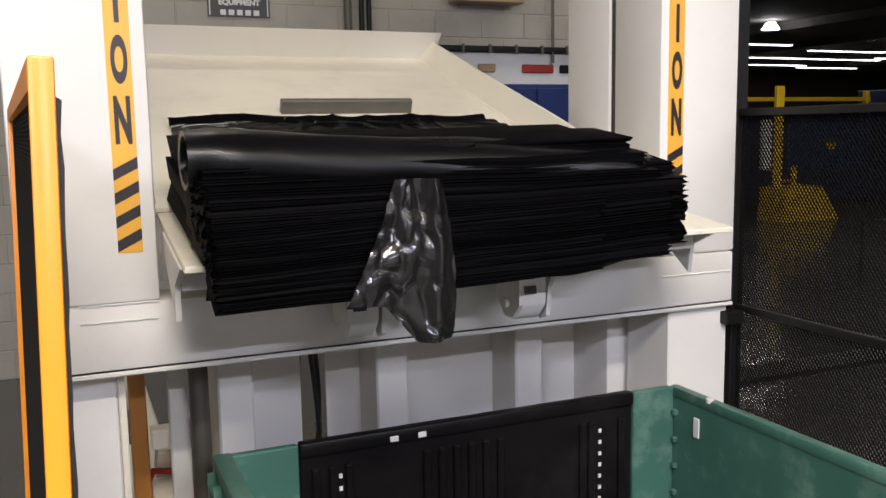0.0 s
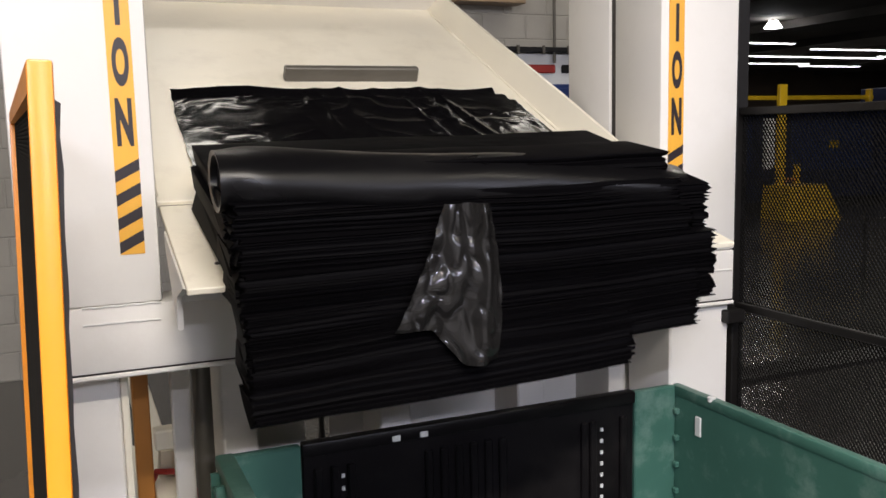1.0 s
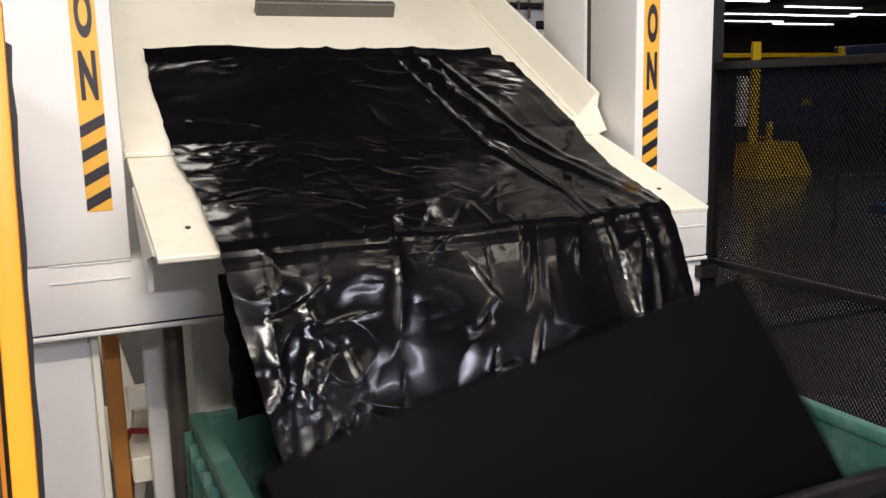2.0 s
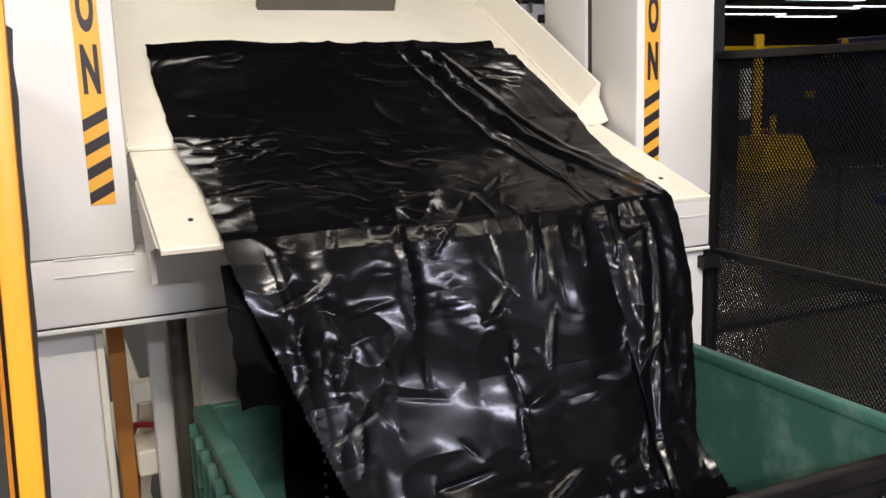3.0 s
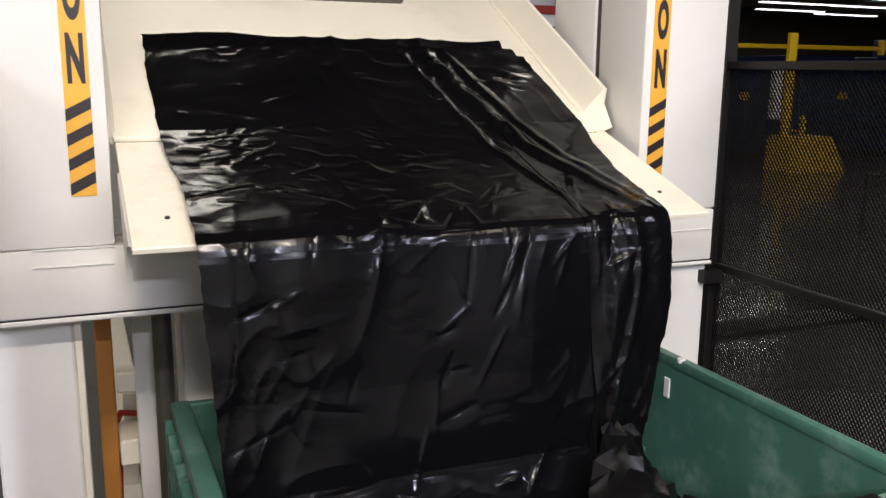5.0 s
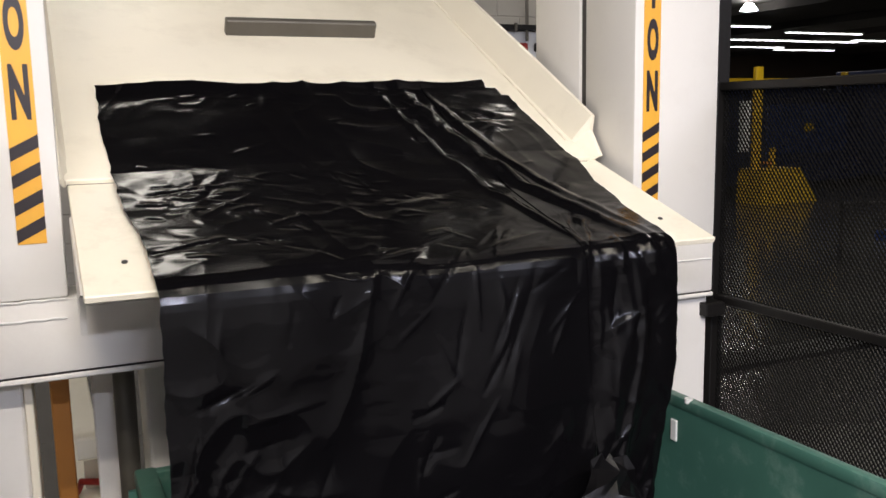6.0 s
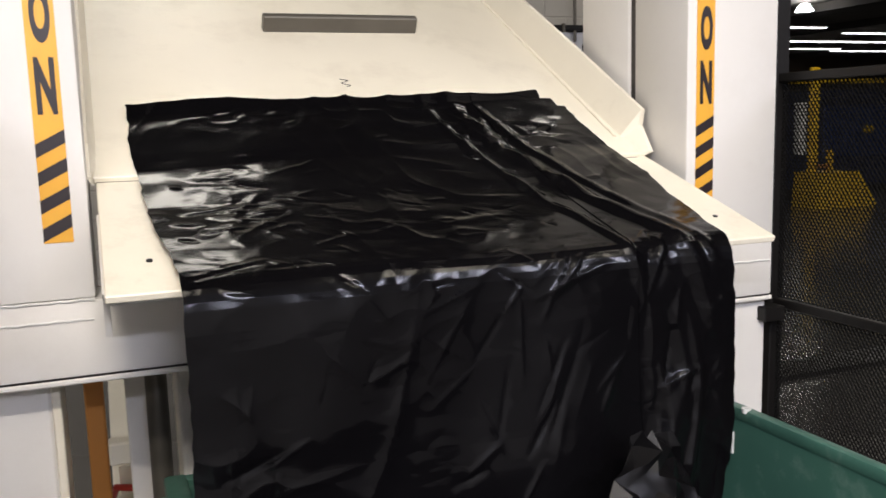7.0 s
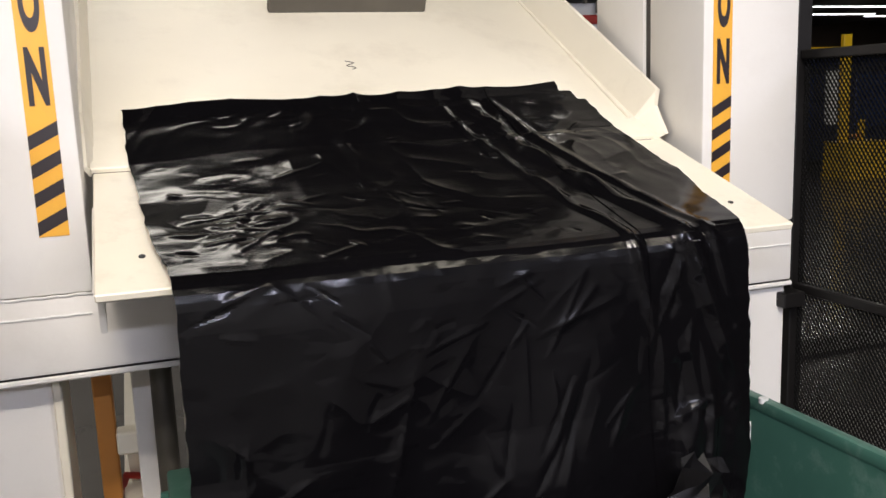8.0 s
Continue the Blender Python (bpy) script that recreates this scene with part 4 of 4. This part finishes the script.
def film_flap():
    th = tagged(new("film_flap"), "thin translucent dark film flap hanging from the pile", "plastic film")
    bm = bmesh.new()
    uvl = bm.loops.layers.uv.new("UVMap")
    nu, nv = 36, 48
    grid = []
    for j in range(nv + 1):
        v = j / nv
        xl, xr = 0.405 - 0.115 * v ** 1.1, 0.505 + 0.02 * math.sin(v * 2.6)
        row = []
        for i in range(nu + 1):
            u = i / nu
            drop = 0.25 + 0.08 * min(max((u - 0.35) / 0.3, 0), 1)
            x = xl + (xr - xl) * u
            y = -0.02 * math.sin(v * 2) + 0.016 * noise.noise((u * 3, v * 2.2, 4)) + 0.005 * noise.noise((u * 4.5, v * 4, 8)) + 0.009 * (1 - abs(noise.noise((u * 5 - v * 3, v * 5 + u * 2, 8)))) ** 4
            y -= 0.02 * math.exp(-((u - 0.78) / 0.12) ** 2)
            row.append((bm.verts.new((x, y, -drop * v)), (u * 0.25, v * 0.4)))
        grid.append(row)
    for a, b in zip(grid, grid[1:]):
        for k in range(nu):
            f = bm.faces.new((a[k][0], b[k][0], b[k + 1][0], a[k + 1][0]))
            for loop, uv in zip(f.loops, (a[k][1], b[k][1], b[k + 1][1], a[k + 1][1])):
                loop[uvl].uv = uv
            f.smooth = True
    mesh = bpy.data.meshes.new("flap")
    bm.to_mesh(mesh)
    bm.free()
    mesh.materials.append(FILM_THIN)
    ob = new("flap", mesh)
    ob.parent = th
    return th


def under_layer():
    """An inner layer of the film, hanging just behind the sheet."""
    th = tagged(new("film_layer"), "dark inner layer of film hanging behind the sheet", "plastic film")
    bm = bmesh.new()
    uvl = bm.loops.layers.uv.new("UVMap")
    nu, nv = 24, 20
    for back in (0.0, 0.004):
        grid = []
        for j in range(nv + 1):
            v = j / nv
            row = []
            for i in range(nu + 1):
                u = i / nu
                x = 0.005 * noise.noise((v * 9, 1, 2)) + 0.02 * v + 0.42 * u
                row.append((bm.verts.new((x, back + 0.008 * noise.noise((u * 5, v * 2, 3)), 0.15 - 0.31 * v - 0.01 * noise.noise((u * 6, 4, v)))), (x, v * 0.3)))
            grid.append(row)
        for a, b in zip(grid, grid[1:]):
            for k in range(nu):
                f = bm.faces.new((a[k][0], b[k][0], b[k + 1][0], a[k + 1][0]))
                for loop, p in zip(f.loops, (a[k], b[k], b[k + 1], a[k + 1])):
                    loop[uvl].uv = p[1]
                f.smooth = True
    mesh = bpy.data.meshes.new("layer")
    bm.to_mesh(mesh)
    bm.free()
    mesh.materials.append(FILM)
    ob = new("layer", mesh)
    ob.parent = th
    return th


LAYER = under_layer()
LAYER_ROWS = [(0, 0.2, -0.40, 1.47), (0.5, 0.2, -0.41, 1.46), (1.0, 0.2, -0.43, 1.40), (1.3, 0.17, -0.44, 1.30), (1.5, 0.14, -0.42, 1.20), (1.7, 0.12, -0.385, 1.14), (2.2, 0.115, -0.375, 1.135), (4.2, 0.118, -0.372, 1.135), (5.3, 0.15, -0.37, 1.13), (8, 0.16, -0.37, 1.10)]

PILE_LABEL = "pleated pile of black plastic film layers sliding off the chute"
FOLDS = []
for k in range(6):
    back = 0.08 if k < 3 else 0.12
    FOLDS.append(fold_stack("film_fold", 0.15, -0.05, back, 0.045 - 0.004 * k, (0.90, 1.08, 1.125, 1.065, 1.045, 1.025)[k], 11 + k, 27, PILE_LABEL))
FOLDS.append(film_roll(3))
FOLDS.append(fold_stack("film_fold", 0.17, -0.05, 0.50, 0.035, 1.13, 31, 24, "thick back half of the black plastic film pile"))
FLAP = film_flap()


def film_scrap(seed, w, h):
    """A crumpled loose corner of film: a few broad flat facets rising to a peak."""
    th = tagged(new("film_scrap"), "crumpled shiny corner of dark plastic film", "plastic film", "film scraps")
    rnd = random.Random(seed)
    bm = bmesh.new()
    uvl = bm.loops.layers.uv.new("UVMap")
    n = 7
    grid = []
    for j in range(n + 1):
        row = []
        for i in range(n + 1):
            u, v = i / n - 0.5, j / n - 0.5
            taper = 1 - 0.75 * (v + 0.5)
            lift = 0.10 * (0.5 - abs(u)) * (0.7 - v) + rnd.uniform(-0.018, 0.018)
            row.append((bm.verts.new((w * (u * taper + 0.02 * rnd.uniform(-1, 1)), -lift, h * (v + rnd.uniform(-0.05, 0.05)))), (u * w, v * h)))
        grid.append(row)
    for a, b in zip(grid, grid[1:]):
        for k in range(n):
            quad = (a[k], b[k], b[k + 1], a[k + 1])
            for tri in ((quad[0], quad[1], quad[2]), (quad[0], quad[2], quad[3])) if (k + len(bm.faces)) % 3 else ((quad[0], quad[1], quad[3]), (quad[1], quad[2], quad[3])):
                f = bm.faces.new([p[0] for p in tri])
                for loop, p in zip(f.loops, tri):
                    loop[uvl].uv = p[1]
    bmesh.ops.subdivide_edges(bm, edges=bm.edges, cuts=1, use_grid_fill=True)
    mesh = bpy.data.meshes.new("crumple")
    bm.to_mesh(mesh)
    bm.free()
    mesh.polygons.foreach_set("use_smooth", [True] * len(mesh.polygons))
    mesh.set_sharp_from_angle(angle=radians(24))
    mesh.materials.append(FILM_ROLL)
    ob = new("crumple", mesh)
    ob.parent = th
    return th


def film_drape():
    """The top fold of the pile, round over its front and hanging straight down."""
    th = tagged(new("film_drape"), "smooth fold of black plastic film rolling over the pile's front", "plastic film", "film folds")
    bm = bmesh.new()
    uvl = bm.loops.layers.uv.new("UVMap")
    prof = [(0.20, 0.0), (0.12, 0.004)] + [(0.065 - 0.065 * math.sin(radians(a)), -0.065 + 0.065 * math.cos(radians(a))) for a in range(0, 91, 10)] + [(0.002, -0.12), (0.006, -0.17), (0.016, -0.22), (0.03, -0.26)]
    nx = 70
    rows = []
    for y, z in prof + [(y + 0.007, z - 0.006) for y, z in prof[::-1]]:
        row = []
        for k in range(nx + 1):
            x = 0.05 + 1.05 * k / nx
            wob = 0.020 * noise.noise((x * 2.2, z * 3, 4.4)) + 0.010 * noise.noise((x * 6, z * 7, 1.4)) + 0.006 * (1 - abs(noise.noise((x * 5 + z * 4, z * 5, 7.4)))) ** 4
            row.append((bm.verts.new((x + 0.006 * noise.noise((z * 20, x, 2)), y + wob, z * (1 + 0.25 * noise.noise((x * 3.1, 5.5, 0))) - 0.03 * (x - 0.6) + 0.5 * wob)), (x, z - y)))
        rows.append(row)
    for a, b in zip(rows, rows[1:] + rows[:1]):
        for k in range(nx):
            f = bm.faces.new((a[k][0], b[k][0], b[k + 1][0], a[k + 1][0]))
            for loop, p in zip(f.loops, (a[k], b[k], b[k + 1], a[k + 1])):
                loop[uvl].uv = p[1]
            f.smooth = True
    bmesh.ops.recalc_face_normals(bm, faces=bm.faces)
    mesh = bpy.data.meshes.new("drape")
    bm.to_mesh(mesh)
    bm.free()
    mesh.set_sharp_from_angle(angle=radians(60))
    mesh.materials.append(FILM_ROLL)
    ob = new("drape", mesh)
    ob.parent = th
    return th


DRAPE = film_drape()
DRAPE_ROWS = [(0, -0.345, 1.60, 0), (0.5, -0.36, 1.59, 0), (1.0, -0.41, 1.555, 0), (1.2, -0.49, 1.53, 0), (1.3, -0.57, 1.50, 0), (1.4, -0.63, 1.455, 0), (1.5, -0.67, 1.39, 2), (1.6, -0.69, 1.28, 6), (1.7, -0.68, 1.08, 12), (1.8, -0.70, 0.88, 22), (1.9, -0.76, 0.68, 40), (2.2, -0.84, 0.46, 62), (8, -0.84, 0.46, 62)]
SCRAPS = [film_scrap(1.3, 0.34, 0.20), film_scrap(4.1, 0.34, 0.2), film_scrap(7.7, 0.26, 0.17)]
# each scrap rides inside the pile, then lies in the bin: x, y, z, rx, ry, rz
SCRAP_REST = [(1.08, -0.52, 0.74, -40, 8, 12), (0.62, -0.58, 0.66, -55, -8, -15), (1.20, -0.62, 0.64, -60, 15, 25)]
# way of each fold: seconds, y, z, turn about x
FOLD_ROWS = [
    [(0, -0.43, 1.385, 4), (0.5, -0.44, 1.34, 4), (1.0, -0.47, 1.17, 4), (1.3, -0.50, 1.03, 4), (1.5, -0.55, 0.80, 4), (1.7, -0.58, 0.48, 6), (1.9, -0.60, 0.30, 10), (2.2, -0.60, 0.26, 10), (8, -0.60, 0.26, 10)],
    [(0, -0.43, 1.41, 4), (0.5, -0.44, 1.375, 4), (1.0, -0.47, 1.245, 4), (1.3, -0.50, 1.12, 4), (1.5, -0.54, 0.91, 4), (1.7, -0.57, 0.62, 6), (1.9, -0.62, 0.42, 10), (2.2, -0.72, 0.30, 20), (8, -0.72, 0.30, 20)],
    [(0, -0.42, 1.445, 4), (0.5, -0.43, 1.42, 4), (1.0, -0.47, 1.32, 4), (1.3, -0.50, 1.19, 4), (1.5, -0.53, 1.0, 4), (1.7, -0.56, 0.77, 6), (1.9, -0.62, 0.55, 10), (2.2, -0.74, 0.40, 20), (8, -0.74, 0.40, 20)],
    [(0, -0.40, 1.48, 6), (0.5, -0.42, 1.465, 6), (1.0, -0.46, 1.39, 6), (1.3, -0.50, 1.29, 6), (1.5, -0.52, 1.13, 6), (1.7, -0.55, 0.92, 8), (1.9, -0.62, 0.68, 15), (2.2, -0.78, 0.46, 30), (8, -0.78, 0.46, 30)],
    [(0, -0.37, 1.52, 8), (0.5, -0.39, 1.51, 8), (1.0, -0.44, 1.46, 8), (1.3, -0.49, 1.385, 8), (1.5, -0.51, 1.26, 10), (1.7, -0.54, 1.07, 12), (1.9, -0.62, 0.82, 20), (2.2, -0.80, 0.50, 40), (8, -0.80, 0.50, 40)],
    [(0, -0.33, 1.555, 8), (0.5, -0.35, 1.55, 8), (1.0, -0.41, 1.52, 8), (1.3, -0.47, 1.475, 8), (1.5, -0.50, 1.38, 10), (1.7, -0.53, 1.21, 12), (1.9, -0.62, 0.96, 25), (2.2, -0.82, 0.54, 50), (8, -0.82, 0.54, 50)],
    [(0, -0.34, 1.565, 0), (0.5, -0.37, 1.55, 4), (1.0, -0.41, 1.53, 10), (1.3, -0.46, 1.465, 18), (1.4, -0.48, 1.41, 25), (1.5, -0.50, 1.345, 35), (1.6, -0.54, 1.24, 60), (1.7, -0.62, 1.06, 80), (1.9, -0.72, 0.68, 100), (2.2, -0.84, 0.60, 110), (8, -0.84, 0.58, 110)],
    [(0, -0.36, 1.485, 10), (0.5, -0.38, 1.475, 11), (1.0, -0.43, 1.44, 13), (1.3, -0.49, 1.39, 14), (1.4, -0.51, 1.345, 17), (1.5, -0.53, 1.27, 22), (1.6, -0.55, 1.18, 42), (1.7, -0.57, 1.02, 64), (1.8, -0.58, 0.86, 72), (1.9, -0.65, 0.75, 74), (2.0, -0.86, 0.52, 58), (2.1, -0.85, 0.42, 34), (2.2, -0.80, 0.36, 12), (8, -0.80, 0.36, 12)],
]
SLAB_TILT = [(0, 0), (1.7, 0), (1.8, -2), (1.9, -5), (2.0, -12), (2.1, -10), (2.2, -4), (8, -4)]
FOLD_SHIFT = [(0, 0.0), (0.5, 0.015), (1.0, 0.045), (1.5, 0.075), (1.9, 0.11), (2.2, 0.11), (8, 0.11)]
FLAP_ROWS = [(0, 0.0, -0.485, 1.555, 0), (0.5, 0.02, -0.50, 1.54, 0), (1.0, 0.085, -0.535, 1.505, 3), (1.3, 0.15, -0.565, 1.41, 5), (1.4, 0.20, -0.64, 1.33, 7), (1.5, 0.225, -0.69, 1.22, 8), (1.7, 0.22, -0.66, 0.95, 15), (1.9, 0.22, -0.74, 0.75, 40), (2.2, 0.22, -0.80, 0.62, 75), (8, 0.22, -0.80, 0.62, 75)]

# the way that the sheet follows: down the bed, over the lip, into the bin
WAY = [(HINGE[0] + math.cos(SLOPE), HINGE[1] + 0.022 + math.sin(SLOPE)), (HINGE[0] - 0.005, HINGE[1] + 0.020), (-0.05, 1.443), (-0.358, 1.340), (-0.372, 1.331), (-0.381, 1.315), (-0.386, 1.295), (-0.39, 1.25), (-0.40, 1.0), (-0.42, 0.80), (-0.48, 0.66), (-0.60, 0.57), (-0.90, 0.52), (-0.93, 0.4), (-0.93, 0.2)]
WAY_A = [0.0]
for p, q in zip(WAY, WAY[1:]):
    WAY_A.append(WAY_A[-1] + math.hypot(q[0] - p[0], q[1] - p[1]))
LIP_A = WAY_A[5]
# how far the sheet's upper edge lies above the hinge line
TOP_D = [(0, 0.66), (0.5, 0.65), (1.0, 0.64), (1.3, 0.63), (1.5, 0.612), (1.7, 0.575), (1.9, 0.498), (2.0, 0.482), (2.2, 0.476), (3.3, 0.475), (4.2, 0.47), (5.4, 0.45), (6.0, 0.395), (6.5, 0.335), (7.0, 0.285), (7.5, 0.24), (8.0, 0.207)]
# up to where the sheet is drawn out of the pile
DRAWN = [(0, 1.40), (1.0, 1.45), (1.3, 1.50), (1.5, 1.58), (1.7, 1.66), (1.8, 1.76), (1.9, 1.92), (2.0, 2.2), (2.1, 2.7), (2.2, 3.2), (8, 3.2)]
# how far its foot is thrown out from the lip
PUSH = [(0, 0.1), (1.9, 0.2), (2.1, 0.32), (2.2, 0.30), (3.3, 0.14), (4.2, 0.08), (5.3, 0.02), (6.0, 0.0), (8.0, 0.0)]
SWAY = [(0, 0.0), (2.0, 0.1), (2.2, 0.22), (3.3, 0.22), (3.8, 0.15), (4.2, 0.09), (5.3, 0.02), (6.0, 0.0), (8.0, 0.0)]


def way(a, t):
    """Place on the way at arc length a, with the bed's turn at t."""
    a = min(max(a, 0), WAY_A[-1] - 1e-6)
    for k in range(len(WAY) - 1):
        if a <= WAY_A[k + 1]:
            f = (a - WAY_A[k]) / (WAY_A[k + 1] - WAY_A[k])
            y, z = (WAY[k][i] + (WAY[k + 1][i] - WAY[k][i]) * f for i in (0, 1))
            break
    y -= lerp(PUSH, t)[0] * min(max(a - LIP_A, 0) / 0.6, 1)
    turn = radians(lerp(BED_TURN, t)[0]) * min(max((LIP_A + 0.1 - a) / 0.1, 0), 1)
    dy, dz = y - PIVOT.y, z - PIVOT.z
    return Vector((0, PIVOT.y + dy * math.cos(turn) - dz * math.sin(turn), PIVOT.z + dy * math.sin(turn) + dz * math.cos(turn)))


def fold_pose(k, t):
    y, z, turn = lerp(FOLD_ROWS[k], t)
    tilt = lerp(SLAB_TILT, t)[0] if k == 7 else (-2.2, -1.4, -0.7, 0, 0, 0, 0)[k]
    return pose(lerp(FOLD_SHIFT, t)[0] - 0.006 * (tilt if k == 7 else 0), y, z, turn, tilt, 0)


def strip_pose(i, t, border=False):
    a = 1.0 - lerp(TOP_D, t)[0] + i * STRIP
    out = a - lerp(DRAWN, t)[0]
    if out > 0:
        k = max(3 - int(out / 0.25), 0)
        return fold_pose(k, t) @ pose(-0.07, 0.0, 0.0, 180 if i % 2 else 160)
    p, q = way(a, t), way(a + STRIP, t)
    dx = lerp(SWAY, t)[0] * min(max(a - LIP_A, 0) / 0.6, 1.4) * (0.12 if border else 1)
    along = (q - p).normalized()
    across = Vector((1, 0, 0))
    m = Matrix.Identity(4)
    # x across, y along the sheet, z into its back
    for r in range(3):
        m[r][0], m[r][1], m[r][2] = across[r], along[r], across.cross(along)[r]
    m.translation = Vector((dx, p.y, p.z))
    # drawn down harder on the left, the upper part turns and creeps over
    skew = lerp(SKEW, t)[0] * min(max((LIP_A - a) / 0.55, 0), 1.3)
    m = m @ Matrix.Translation((0.65 - 0.013 * skew, 0, -0.002 if border else 0)) @ Matrix.Rotation(radians(-skew), 4, "Z") @ Matrix.Translation((-0.65, 0, 0))
    return m


SKEW = [(0, 0.0), (4.2, 0.0), (5.3, 0.3), (6.0, 0.9), (7.0, 1.7), (8.0, 2.3)]
TIMES = [0, 0.25, 0.5, 0.75, 1.0, 1.15, 1.3, 1.4, 1.5, 1.6, 1.7, 1.8, 1.9, 2.0, 2.1, 2.2, 2.5, 3.3, 3.8, 4.2, 4.8, 5.3, 6.0, 6.5, 7.0, 7.5, 8.0]


def motions():
    walk(CHUTE, [(t, Matrix.Translation(PIVOT) @ pose(0, 0, 0, a)) for t, a in BED_TURN])
    for k, ob in enumerate(FOLDS):
        walk(ob, [(r[0], fold_pose(k, r[0])) for r in FOLD_ROWS[k]])
    walk(DRAPE, [(t, pose(lerp(FOLD_SHIFT, t)[0], y, z, turn)) for t, y, z, turn in DRAPE_ROWS])
    walk(LAYER, [(t, pose(x, y, z)) for t, x, y, z in LAYER_ROWS])
    walk(FLAP, [(t, pose(x, y, z, turn)) for t, x, y, z, turn in FLAP_ROWS])
    for k, ob in enumerate(SCRAPS):
        x, y, z, rx, ry, rz = SCRAP_REST[k]
        rows = [(t, fold_pose(4, t) @ pose(0.3 + 0.3 * k, 0.04, 0.0)) for t in (0, 0.5, 1.0, 1.3, 1.5, 1.7, 1.9)]
        rest = pose(x, y, z, rx, ry, rz)
        rows += [(2.2, Matrix.Translation((0, 0, 0.04)) @ rest), (2.6, rest), (4.2, rest)]
        if k == 0:
            # this one hangs on to the sheet and is drawn up the bin's side
            rows += [(5.3, pose(1.03, -0.53, 0.785, -35, 14, 12)), (6.0, pose(0.98, -0.53, 0.82, -28, 12, 10)), (6.5, pose(0.93, -0.53, 0.875, -22, 10, 8)), (7.0, pose(0.95, -0.53, 0.90, -20, 8, 8)), (8.0, pose(1.04, -0.53, 0.83, -26, 16, 8))]
        else:
            rows += [(5.3, Matrix.Translation((0.01, -0.02, 0.0)) @ rest), (8.0, Matrix.Translation((0.03, -0.03, -0.01)) @ rest)]
        walk(ob, rows)
    for i, ob in enumerate(STRIPS):
        walk(ob, [(t, strip_pose(i, t)) for t in TIMES])
    for i, ob in enumerate(BORDER):
        walk(ob, [(t, strip_pose(i, t, True)) for t in TIMES])


motions()
